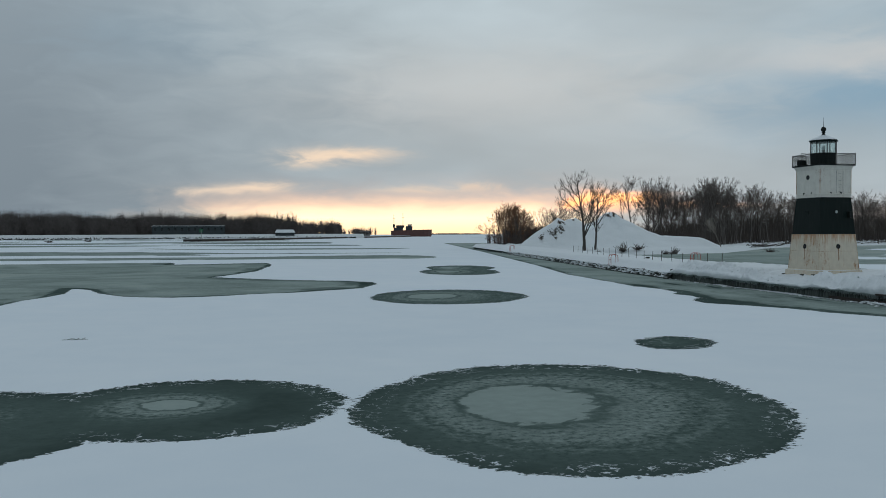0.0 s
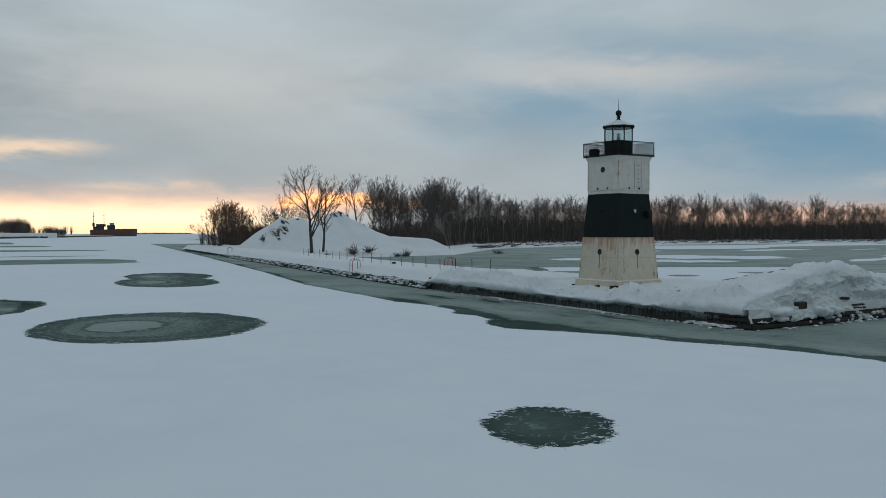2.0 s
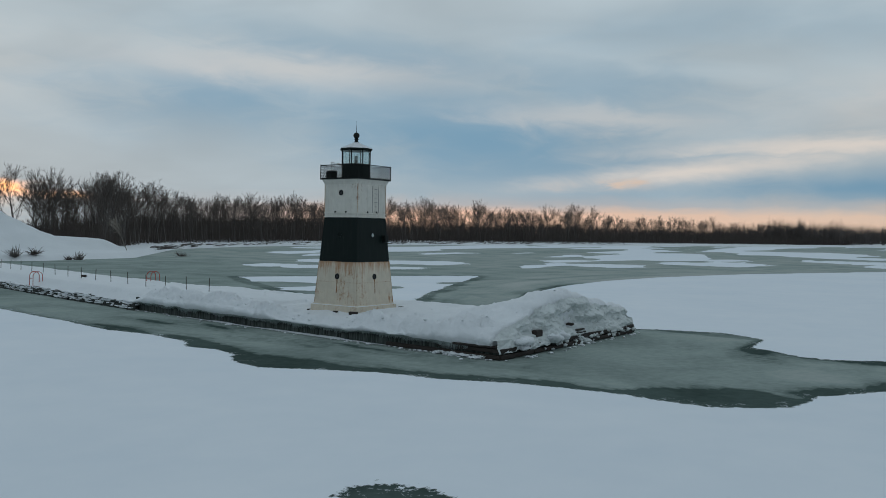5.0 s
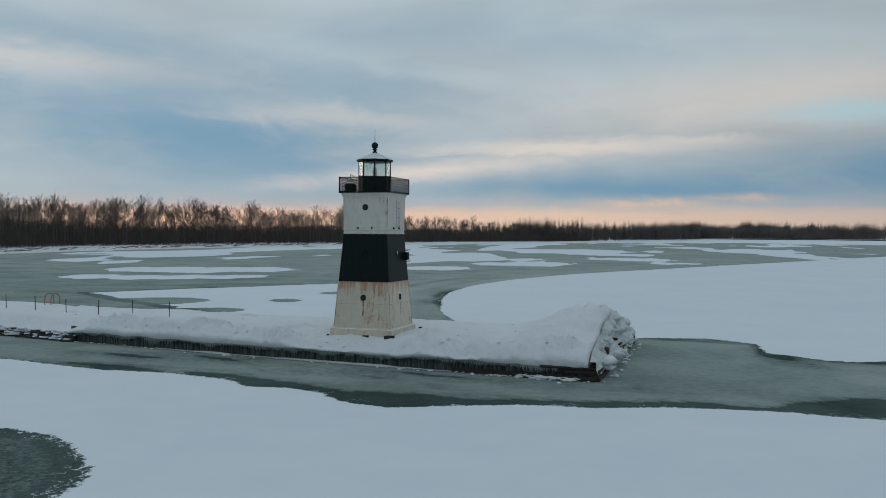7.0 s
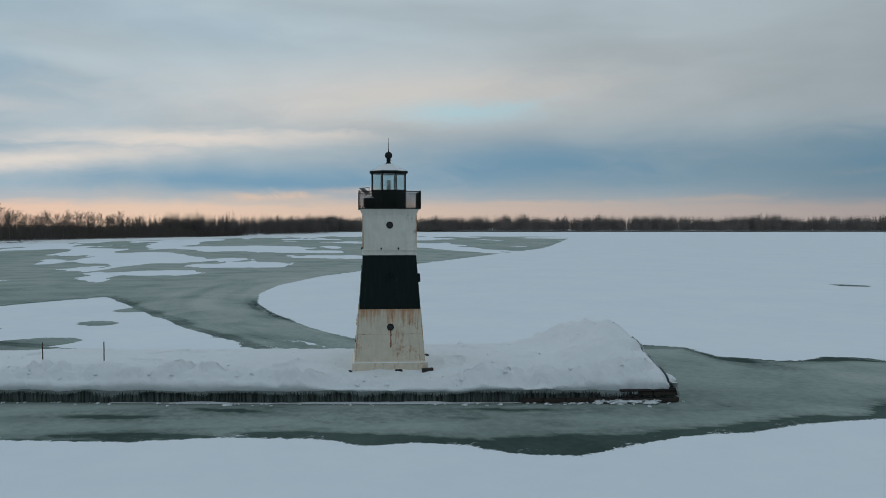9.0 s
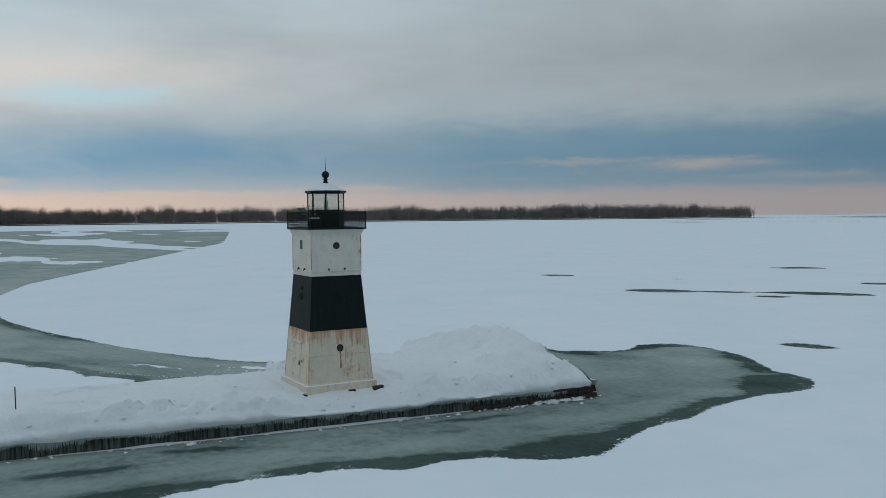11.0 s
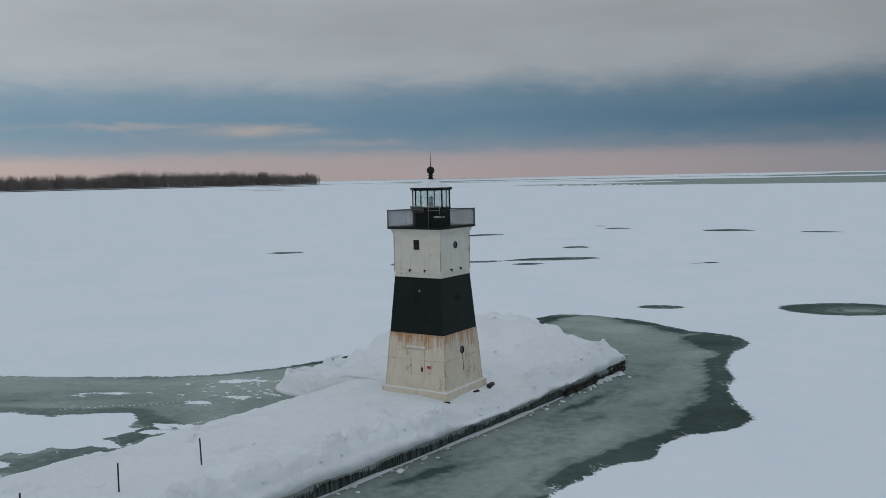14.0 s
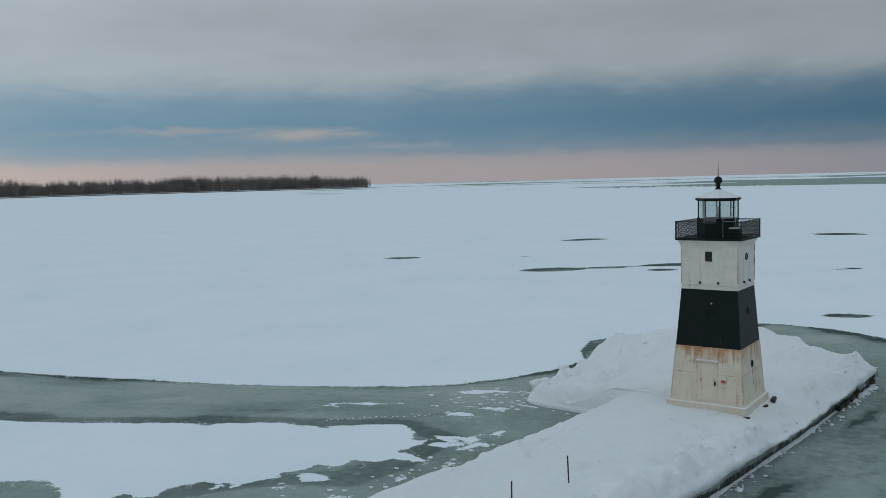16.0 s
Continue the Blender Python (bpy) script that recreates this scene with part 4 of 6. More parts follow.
                v.co = Vector((x + v.co.x * q * r, y + v.co.y * q * r, z + v.co.z * q * r * flat))
        ob = part(name, bm, mat, pier, label, True)
        return tagged(ob, kind="stuff")

    # broken cliff of old snow and ice over the pier's end: hollows by x, height, half widths and depth
    CLIFF_HOLLOWS = ((-0.8, 0.98, 0.55, 0.30, 0.55), (1.6, 1.60, 1.5, 0.30, 0.42), (3.0, 1.18, 0.45, 0.22, 0.5), (5.0, 0.9, 0.8, 0.35, 0.40), (1.0, 0.85, 0.9, 0.2, -0.30), (-2.0, 1.0, 0.5, 0.25, 0.28), (6.8, 0.9, 0.9, 0.3, 0.3), (3.4, 2.3, 0.9, 0.3, -0.30), (0.6, 1.9, 0.9, 0.3, -0.22))
    nx, nz = 300, 60
    verts, faces = [], []
    for i in range(nx):
        x = -4.9 + 16.5 * i / (nx - 1)
        head = float(pier_height(np.array(x), np.array(-12.9))) + 0.03
        foot = 0.34 + 0.22 * noise.noise(Vector((x * 0.9, 1.0, 0.0)))
        for j in range(nz):
            v = j / (nz - 1)
            z = foot + v * (head - foot)
            q = Vector((x * 0.8, 3.0, z * 1.15))
            big = noise.noise(q * 0.55 + Vector((3, 0, 9)))
            fold = abs(noise.noise(q * 0.8)) + 0.45 * abs(noise.noise(q * 1.7 + Vector((7, 0, 2))))
            shelf = 0.16 * math.sin(z * 7.5 + 2.5 * noise.noise(q * 0.7))
            hollow = sum(k * math.exp(-((x - cx) / wx) ** 2 - ((z - cz) / wz) ** 2) for cx, cz, wx, wz, k in CLIFF_HOLLOWS)
            crag = 0.52 * fold - 0.26 + 0.30 * big + shelf * (x > 3.5) + 0.30 * abs(noise.noise(q * 2.3)) + 0.18 * abs(noise.noise(q * 4.5 + Vector((1, 0, 5)))) + 0.06 * noise.noise(q * 9.0) + hollow
            fade = min(1.0, (1 - v) * 5) * (0.25 + 0.75 * float(smooth(-3.4, -1.0, np.array(x + 1.6 * (1 - v)))))
            out = -13.44 + 0.42 * v ** 1.6 + crag * fade * (0.5 + 0.5 * v)
            verts.append((x + 0.10 * noise.noise(q * 3.1) * fade, min(out, -13.33) if z < 0.97 else out, z + 0.06 * noise.noise(q * 5.3) * fade))
    for i in range(nx - 1):
        for j in range(nz - 1):
            a = i * nz + j
            faces.append((a, a + nz, a + nz + 1, a + 1))
    cliff = raw_object("snow_cliff", verts, faces, BANK_SNOW, pier, True)
    cliff["label"] = "grey broken cliff of old snow and ice"
    # dark boxes sunk in two hollows to paint the shade of deep holes
    for k, (x, z, wx, wz) in enumerate(((-0.8, 0.97, 0.36, 0.18), (3.0, 1.16, 0.16, 0.07))):
        bm = bmesh.new()
        box(bm, x - wx, x + wx, -13.36, -12.95, z - wz, z + wz, 0.05)
        part("shaded_hole_box", bm, TIMBER, pier, "dark box painting a shaded hole in the snow cliff")
    # crib logs showing in layers under the cliff, and along the corner of the channel wall
    for z in (0.50, 0.66, 0.82):
        bm = bmesh.new()
        box(bm, 2.9 + 0.5 * z, 5.0 - 0.9 * z, -13.47, -13.1, z - 0.04, z + 0.04, 0.02)
        part("crib_log", bm, TIMBER, pier, "dark crib log under the snow cliff")
    bm = bmesh.new()
    box(bm, -4.76, -4.42, -13.3, -10.6, 0.56, 0.67, 0.03)
    part("timber_waler", bm, TIMBER, pier, "dark soaked timber waler")
    blocks = [(float(pier_west(y)) - rng.uniform(0.05, 0.3), y, rng.uniform(0.03, 0.10), rng.uniform(0.16, 0.34), 0.3) for y in [rng.uniform(-12.2, -9.2) for i in range(11)]]
    blocks += [(rng.uniform(-3.6, 2.6), -13.5 - rng.uniform(0, 0.12), rng.uniform(0.5, 0.8), rng.uniform(0.25, 0.45), 0.55) for i in range(7)]
    lumps("snow_blocks", blocks, SNOW, "blocks of fallen snow by the end timbers")
    # rough courses of stone along the wall's landward part, with snow caught on them
    slabs, drifts = bmesh.new(), bmesh.new()

    def slab(bm, x, y, z, dx, dy, dz):
        m = Matrix.Translation((x, y, z)) @ Matrix.Rotation(rng.gauss(0, 0.10), 4, "Z") @ Matrix.Rotation(rng.gauss(0, 0.08), 4, "X") @ Matrix.Diagonal((dx, dy, dz, 1))
        for v in bmesh.ops.create_cube(bm, size=1.0, matrix=m)["verts"]:
            v.co += Vector((rng.uniform(-0.05, 0.05), rng.uniform(-0.08, 0.08), rng.uniform(-0.03, 0.03)))
    for course, z in enumerate((0.06, 0.20, 0.34, 0.47)):
        y = 19.6
        while y < 118:
            far_off = 1 + 0.012 * (y - 19)
            long = rng.uniform(0.25, 0.95) * far_off
            if rng.random() < 0.86:
                slab(slabs, float(pier_west(y + long / 2)) - 0.22 + 0.07 * course + rng.uniform(-0.09, 0.07), y + long / 2, z + rng.uniform(-0.03, 0.04), rng.uniform(0.25, 0.45), long * 0.94, rng.uniform(0.11, 0.17))
            if rng.random() < 0.8:
                slab(drifts, float(pier_west(y + long / 2)) - 0.29 + 0.07 * course + rng.uniform(-0.06, 0.08), y + long / 2, z + 0.09, 0.32, long * rng.uniform(0.5, 1.1), rng.uniform(0.06, 0.12))
            y += long
    ob = part("wall_stones", slabs, STONE, pier, "dark stones in the pier's side")
    tagged(ob, kind="stuff")
    ob = part("stone_snow", drifts, SNOW, pier, "snow lying on the stones")
    tagged(ob, kind="stuff")
    # lumps and crusts of snow thrown up along the lip
    lip = []
    for i in range(46):
        y = rng.uniform(-12.2, 19)
        x = float(pier_west(y)) + abs(rng.gauss(0.3, 0.4)) + 0.05
        lip.append((x, y, float(pier_height(np.array(x), np.array(y))) - 0.02, rng.uniform(0.04, 0.13), rng.uniform(0.4, 0.7)))
    for i in range(26):
        x, y = rng.uniform(-2.0, 9.5), rng.uniform(-12.6, -7.0)
        lip.append((x, y, float(pier_height(np.array(x), np.array(y))) - 0.02, rng.uniform(0.04, 0.15), rng.uniform(0.3, 0.55)))
    for i in range(30):
        y = rng.uniform(-6, 22)
        x = float(pier_west(y)) + rng.uniform(1.5, 6.0)
        if max(abs(x), abs(y)) > 2.6 and x < pier_east(y) - 0.5:
            lip.append((x, y, float(pier_height(np.array(x), np.array(y))), rng.uniform(0.03, 0.09), 0.5))
    lumps("lip_lumps", lip, SNOW, "lumps of crusted snow along the pier's lip")
    foot = []
    for i in range(120):
        y = rng.uniform(-12.5, 20) if i < 85 else rng.uniform(-13, -8)
        r = rng.uniform(0.03, 0.11) * (1.6 if rng.random() < 0.12 else 1.0)
        foot.append((float(pier_west(y)) - abs(rng.gauss(0.08, 0.28)), y, 0.03, r, 0.4))
    for i in range(26):
        foot.append((rng.uniform(-4.7, 12.5), -13.65 - abs(rng.gauss(0, 0.2)), 0.03, rng.uniform(0.05, 0.15), 0.4))
    crust = [(rng.uniform(-1.0, 11.6), -13.42 - abs(rng.gauss(0, 0.07)), rng.uniform(0.05, 0.4), rng.uniform(0.06, 0.18), 0.7) for i in range(40)]
    crust += [(float(pier_west(y)) - 0.05, y, 0.12, rng.uniform(0.06, 0.2), 0.35) for y in [rng.uniform(-13.2, -9.5) for i in range(12)]]
    lumps("ice_crust", crust, BANK_SNOW, "lumps of ice frozen over the end timbers")
    lumps("snow_chunks", foot, SNOW, "lumps of fallen snow at the wall's foot")
    ledge = []
    for i in range(34):
        x = rng.uniform(6.0, 11.2)
        ledge.append((x, -0.6 + rng.gauss(0, 0.5) - 0.12 * (x - 6), rng.uniform(0.1, 0.75), rng.uniform(0.14, 0.42), 0.7))
    for i in range(26):
        y = rng.uniform(-12.5, -2)
        ledge.append((float(pier_east(y)) - 0.4 + rng.gauss(0, 0.3), y, rng.uniform(0.05, 0.4), rng.uniform(0.15, 0.45), 0.6))
    lumps("ledge_snow", ledge, SNOW, "heaped lumps of snow on the lake-side ledge")
    # thin shelf of ice left along the wall by the waves
    bm = bmesh.new()
    rows = []
    for k in range(220):
        y = -12.8 + 26.0 * k / 219
        w = 0.22 * max(0.0, float(fnoise(np.array(y * 0.55), np.array(0.3), 88, 4)) - 0.40)
        xw = float(pier_west(y)) + 0.10
        rows.append([bm.verts.new((xw - 0.10 - w, y, 0.01)), bm.verts.new((xw - 0.08 - w * 0.9, y, 0.02 + 0.45 * w)), bm.verts.new((xw + 0.02, y, 0.03 + 0.8 * w))])
    for a, b in zip(rows, rows[1:]):
        for i in range(2):
            bm.faces.new((a[i], b[i], b[i + 1], a[i + 1]))
    part("ice_shelf", bm, SNOW, pier, "thin white shelf of ice along the wall", True)
    return pier


build_pier()


def stake(x, y, z, h=0.95):
    bm = bmesh.new()
    rod(bm, (0, 0, -0.35), (0, 0, h), 0.028, 0.026, 6)
    rod(bm, (0, 0, h), (0, 0, h + 0.02), 0.034, 0.02, 6)
    ob = mesh_object("stake", bm, STAKE)
    ob.location = (x, y, z)
    ob.rotation_euler = (random.uniform(-0.04, 0.04), random.uniform(-0.04, 0.04), random.uniform(0, 3))
    return tagged(ob, "thin rusty iron stake standing in the pier's snow", "stake", "stakes along the pier")


for k in range(20):
    yk = 14.2 + 3.1 * k
    xk = float(pier_west(yk)) + 2.7 + 0.012 * (yk - 14)
    stake(xk, yk, float(pier_height(np.array(xk), np.array(yk))))


def ladder_hoop(x, y, z, turn):
    """Red arched handrails at the head of a ladder: two bent pipes with a rung between."""
    hoop = new("ladder_hoop")
    hoop.matrix_world = pose(x, y, z, 0, 0, turn)
    for side in (-0.28, 0.28):
        bm = bmesh.new()
        pts = [(-0.45, side, -0.3), (-0.45, side, 0.75)] + [(-0.45 * math.cos(a), side, 0.75 + 0.38 * math.sin(a)) for a in np.linspace(0.3, math.pi - 0.3, 7)] + [(0.45, side, 0.75), (0.45, side, -0.3)]
        for a, b in zip(pts, pts[1:]):
            rod(bm, a, b, 0.03, 0.03, 7)
        part("handrail", bm, RED, hoop)
    bm = bmesh.new()
    rod(bm, (-0.45, -0.28, 0.5), (-0.45, 0.28, 0.5), 0.02)
    part("rung", bm, RED, hoop)
    return tagged(hoop, "red arched pipe handrails of a pier ladder", "ladder handrail", "ladder handrails")


# dark planks left on the pier's snow and by the tower
def plank(x, y, turn, long=0.7, wide=0.22, high=0.10, dz=0.0):
    bm = bmesh.new()
    box(bm, -long / 2, long / 2, -wide / 2, wide / 2, -0.08, high, 0.015)
    ob = mesh_object("timber_offcut", bm, TIMBER)
    ob.matrix_world = pose(x, y, float(pier_height(np.array(x), np.array(y))) + dz, 0, 2, turn)
    return tagged(ob, "short dark timber offcut lying in the snow", "timber", "timber offcuts")


plank(-2.1, -1.8, 95, 0.55, 0.2, 0.12)
plank(-2.1, -0.4, 85, 0.35, 0.14, 0.06)
plank(-1.9, 1.95, 20, 0.3, 0.12, 0.05)
plank(6.0, 38.0, 60, 2.2, 0.4, 0.16)
plank(2.0, -2.1, 10, 0.45, 0.16, 0.06)

ladder_hoop(float(pier_west(40.0)) + 0.35, 40.0, 0.75, 0)
ladder_hoop(float(pier_west(118.0)) + 0.5, 118.0, 0.75, 0)
ladder_hoop(float(pier_east(29.0)) - 0.8, 29.0, 1.1, 0)


# old crib timbers laid bare at the lake-side ledge
def ledge_timber(x, y, z, turn, long):
    bm = bmesh.new()
    box(bm, -long / 2, long / 2, -0.13, 0.13, -0.13, 0.13, 0.03)
    ob = mesh_object("crib_timber", bm, RUST)
    ob.matrix_world = pose(x, y, z, 0, 3, turn)
    return tagged(ob, "weathered brown crib timber half buried in snow", "timber", "crib timbers")


for x, y, z, turn, long in ((8.9, -0.55, 0.42, 165, 1.5), (7.6, -0.2, 0.30, 168, 1.6), (8.3, -0.9, 0.62, 20, 0.9)):
    ledge_timber(x, y, z, turn, long)

# ---------------- the lighthouse ----------------
Z0, Z1, Z2, Z3 = 1.62, 4.24, 6.88, 9.22        # foot, band's foot, band's top, gallery deck
H0, H1, H2, HG = 1.69, 1.50, 1.30, 1.50       # half widths there


def half_at(z):
    return float(np.interp(z, (Z0, Z1, Z2, Z3), (H0, H1, H2, H2)))


FACES = {"w": 90, "n": 0, "e": -90, "s": 180}


def on_face(face, u, z, out=0.0):
    """Pose on a face of the tower: u along it to the right seen from outside, z up; the pose's y points outward."""
    h = half_at(z)
    lean = 0.0 if z > Z2 else math.degrees(math.atan2(H0 - H2, Z2 - Z0))
    m = pose(0, 0, 0, 0, 0, FACES[face]) @ pose(-u, h + out, z, 0, 0, 0) @ pose(0, 0, 0, lean, 0, 0)
    return m


def placed(ob, m):
    ob.matrix_world = m
    return ob


def build_lighthouse():
    lh = new("lighthouse")
    tagged(lh, "square tapered iron lighthouse, white with a black band, rust-streaked", "lighthouse")
    # foot flange
    bm = bmesh.new()
    frustum(bm, 1.86, Z0 - 0.55, 1.84, Z0 + 0.02)
    frustum(bm, 1.80, Z0 + 0.02, 1.72, Z0 + 0.10)
    part("foot_flange", bm, RUSTY_WHITE, lh, "rusty foot flange bolted to the pier")
    bm = bmesh.new()
    frustum(bm, 1.83, Z0 + 0.02, 1.70, Z0 + 0.085)
    part("flange_snow", bm, SNOW, lh, "thin snow lying on the flange")
    bm = bmesh.new()
    frustum(bm, H0, Z0 + 0.10, H1, Z1)
    part("lower_section", bm, RUSTY_WHITE, lh, "white lower plates streaked with rust")
    bm = bmesh.new()
    frustum(bm, H1 + 0.004, Z1, H2 + 0.004, Z2)
    part("black_band", bm, BLACK, lh, "black-painted middle plates")
    bm = bmesh.new()
    frustum(bm, H2, Z2, H2, Z3 - 0.36)
    part("upper_section", bm, WHITE, lh, "white upper plates")
    for z, out, hh in ((Z2 + 0.03, 0.045, 0.05), (Z2 + 0.24, 0.055, 0.05)):
        bm = bmesh.new()
        frustum(bm, H2 + out, z, H2 + out * 0.7, z + hh)
        part("moulding", bm, WHITE, lh)
    bm = bmesh.new()
    frustum(bm, H2 + 0.02, Z3 - 0.36, H2 + 0.05, Z3 - 0.26)
    frustum(bm, H2 + 0.05, Z3 - 0.26, HG - 0.06, Z3 - 0.06)
    part("cornice", bm, WHITE, lh, "flared white cornice under the gallery")
    bm = bmesh.new()
    frustum(bm, HG + 0.03, Z3 - 0.06, HG + 0.03, Z3)
    part("gallery_deck", bm, IRON, lh, "thin dark iron gallery deck")
    # corner angles
    for sx, sy in ((-1, -1), (1, -1), (1, 1), (-1, 1)):
        for za, zb in ((Z0 + 0.1, Z1), (Z2 + 0.3, Z3 - 0.36)):
            bm = bmesh.new()
            a, b = half_at(za) + 0.006, half_at(zb) + 0.006
            rod(bm, (sx * a, sy * a, za), (sx * b, sy * b, zb), 0.028, 0.028, 5)
            part("corner_angle", bm, EDGE_IRON, lh)
    # plate seams
    for face in FACES:
        bm = bmesh.new()
        z = 3.02
        box(bm, -half_at(z), half_at(z), -0.012, 0.012, -0.018, 0.018)
        placed(part("plate_seam", bm, EDGE_IRON, lh), on_face(face, 0, z))
        for u in (-0.42, 0.42):
            bm = bmesh.new()
            box(bm, -0.02, 0.02, -0.012, 0.010, 0, 1.55)
            placed(part("seam_strip", bm, WHITE, lh), on_face(face, u, Z2 + 0.3))
        for u in (-0.42, 0.42):
            bm = bmesh.new()
            rod(bm, (0, 0, 0), (0, 0.07, 0), 0.045, 0.045, 8)
            rod(bm, (0, 0.07, 0), (0, 0.08, -0.09), 0.02, 0.02, 6)
            placed(part("bracket", bm, IRON, lh), on_face(face, u, Z2 + 0.34))
    # portholes
    def porthole(face, u, z, r, rim, pane):
        m = on_face(face, u, z)
        bm = bmesh.new()
        n = 20
        for i in range(n):
            a, b = 2 * math.pi * i / n, 2 * math.pi * (i + 1) / n
            rod(bm, ((r + 0.02) * math.cos(a), 0.012, (r + 0.02) * math.sin(a)), ((r + 0.02) * math.cos(b), 0.012, (r + 0.02) * math.sin(b)), 0.026, 0.026, 5)
        ring = placed(part("porthole", bm, rim, lh, "round porthole"), m)
        bm = bmesh.new()
        bmesh.ops.create_cone(bm, cap_ends=True, segments=20, radius1=r, radius2=r, depth=0.02, matrix=Matrix.Rotation(math.pi / 2, 4, "X"))
        part("pane", bm, pane, ring)

    for face in ("w", "s"):
        porthole(face, 0.02, 3.36, 0.13, IRON, DARKGLASS)
        porthole(face, 0.02, 5.84, 0.12, BLACK, LENS if face == "s" else BLACK)
    porthole("n", 0.05, 5.84, 0.14, BLACK, BLACK)
    porthole("n", 0.12, 6.26, 0.05, IRON, LENS)
    porthole("e", 0.0, 3.36, 0.13, IRON, DARKGLASS)
    porthole("e", 0.0, 5.84, 0.12, BLACK, BLACK)
    for face in ("w", "e"):
        porthole(face, 0.0, 8.36, 0.13, IRON, DARKGLASS)
    # rust runs under the lower portholes
    for face in ("w", "s", "e"):
        bm = bmesh.new()
        k = 0
        for i in range(9):
            z = 3.20 - i * 0.15
            box(bm, -0.035 - 0.01 * math.sin(i * 2.1), 0.035 + 0.012 * math.cos(i * 1.3), -0.01, 0.004, -i * 0.15 - 0.16, -i * 0.15)
        placed(part("rust_run", bm, RUST, lh, "rust run below the porthole"), on_face(face, 0.03, 3.22))
    # square window and door on the landward side
    bm = bmesh.new()
    box(bm, -0.2, 0.2, -0.02, 0.02, -0.27, 0.27, 0.01)
    w = placed(part("window", bm, WHITE, lh, "small square window"), on_face("n", -0.02, 8.42))
    bm = bmesh.new()
    box(bm, -0.16, 0.16, 0.0, 0.026, -0.23, 0.23)
    part("pane", bm, DARKGLASS, w)
    bm = bmesh.new()
    box(bm, -0.47, 0.47, -0.02, 0.035, 0.0, 1.72, 0.012)
    d = placed(part("door", bm, RUSTY_WHITE, lh, "rust-stained white iron door"), on_face("n", 0.02, 1.78))
    for z in (0.15, 0.85, 1.55):
        bm = bmesh.new()
        box(bm, 0.40, 0.66, 0.03, 0.06, z - 0.05, z + 0.05, 0.01)
        rod(bm, (0.5, 0.06, z - 0.09), (0.5, 0.06, z + 0.09), 0.03)
        part("hinge", bm, RUSTY_WHITE, d)
    bm = bmesh.new()
    box(bm, -0.40, -0.33, 0.03, 0.08, 0.72, 0.92, 0.01)
    part("latch", bm, IRON, d)
    bm = bmesh.new()
    box(bm, -0.55, 0.55, -0.02, 0.10, 0, 0.06, 0.01)
    hood = placed(part("door_hood", bm, RUSTY_WHITE, lh), on_face("n", 0.02, 3.56))
    bm = bmesh.new()
    box(bm, -0.53, 0.53, 0.0, 0.12, 0.06, 0.10, 0.015)
    part("snow", bm, SNOW, hood, "strip of snow lying on the hood")
    bm = bmesh.new()
    box(bm, -0.12, 0.12, 0, 0.07, -0.14, 0.14, 0.01)
    sw = placed(part("switch_box", bm, WHITE, lh), on_face("n", 0.78, 2.78))
    bm = bmesh.new()
    box(bm, -0.10, 0.10, 0.065, 0.076, -0.12, 0.02)
    part("label_plate", bm, RED, sw, "red warning plate")
    bm = bmesh.new()
    box(bm, -0.1, 0.1, 0, 0.05, -0.12, 0.12, 0.01)
    placed(part("cover_plate", bm, RUSTY_WHITE, lh), on_face("n", -0.85, 3.66))
    bm = bmesh.new()
    box(bm, -0.30, 0.30, -0.01, 0.012, 0, 0.9, 0.005)
    placed(part("hatch", bm, RUSTY_WHITE, lh), on_face("n", 1.05, 1.85))
    # box on the lake side of the band
    bm = bmesh.new()
    box(bm, -0.16, 0.16, -0.02, 0.28, -0.22, 0.22, 0.02)
    placed(part("junction_box", bm, IRON, lh), on_face("s", 1.05, 5.62))
    # ladder marks on the lake side
    for u in (0.05, 0.62):
        bm = bmesh.new()
        box(bm, -0.012, 0.012, 0, 0.016, 0, 1.6)
        placed(part("ladder_stile", bm, GREYPAINT, lh), on_face("s", u, Z2 + 0.32))
    for k in range(6):
        bm = bmesh.new()
        for a, b in (((-0.09, 0, 0), (-0.09, 0.06, 0)), ((-0.09, 0.06, 0), (0.09, 0.06, 0)), ((0.09, 0.06, 0), (0.09, 0, 0))):
            rod(bm, a, b, 0.012, 0.012, 5)
        placed(part("rung", bm, GREYPAINT, lh), on_face("s", 0.34, Z2 + 0.42 + 0.26 * k))
    # gallery railing: lattice panels between corner posts
    for face in FACES:
        m = pose(0, 0, 0, 0, 0, FACES[face])
        bm = bmesh.new()
        for z in (0.03, 0.80):
            rod(bm, (-HG, HG, Z3 + z), (HG, HG, Z3 + z), 0.022, 0.022, 6)
        placed(part("rail", bm, IRON, lh), m)
        bm = bmesh.new()
        n, step = 0, 0.155
        for k in range(-6, 21):
            for s in (1, -1):
                xa, za = -HG + k * step, 0.03
                xb, zb = xa + 0.77 * 0.86, 0.80
                # clip to the panel
                t0 = max(0.0, (-HG - xa) / (xb - xa))
                t1 = min(1.0, (HG - xa) / (xb - xa))
                if t1 - t0 < 0.05:
                    continue
                a = (s * (xa + (xb - xa) * t0), HG, Z3 + za + (zb - za) * t0)
                b = (s * (xa + (xb - xa) * t1), HG, Z3 + za + (zb - za) * t1)
                rod(bm, a, b, 0.0125, 0.0125, 4)
        placed(part("lattice", bm, IRON, lh, "diamond lattice of thin iron bars"), m)
        bm = bmesh.new()
        rod(bm, (HG, HG, Z3), (HG, HG, Z3 + 0.84), 0.03, 0.03, 6)
        placed(part("rail_post", bm, IRON, lh), m)
    # lantern room
    R, turn = 0.92, math.pi / 8
    zg0, zg1 = Z3 + 0.86, Z3 + 1.72
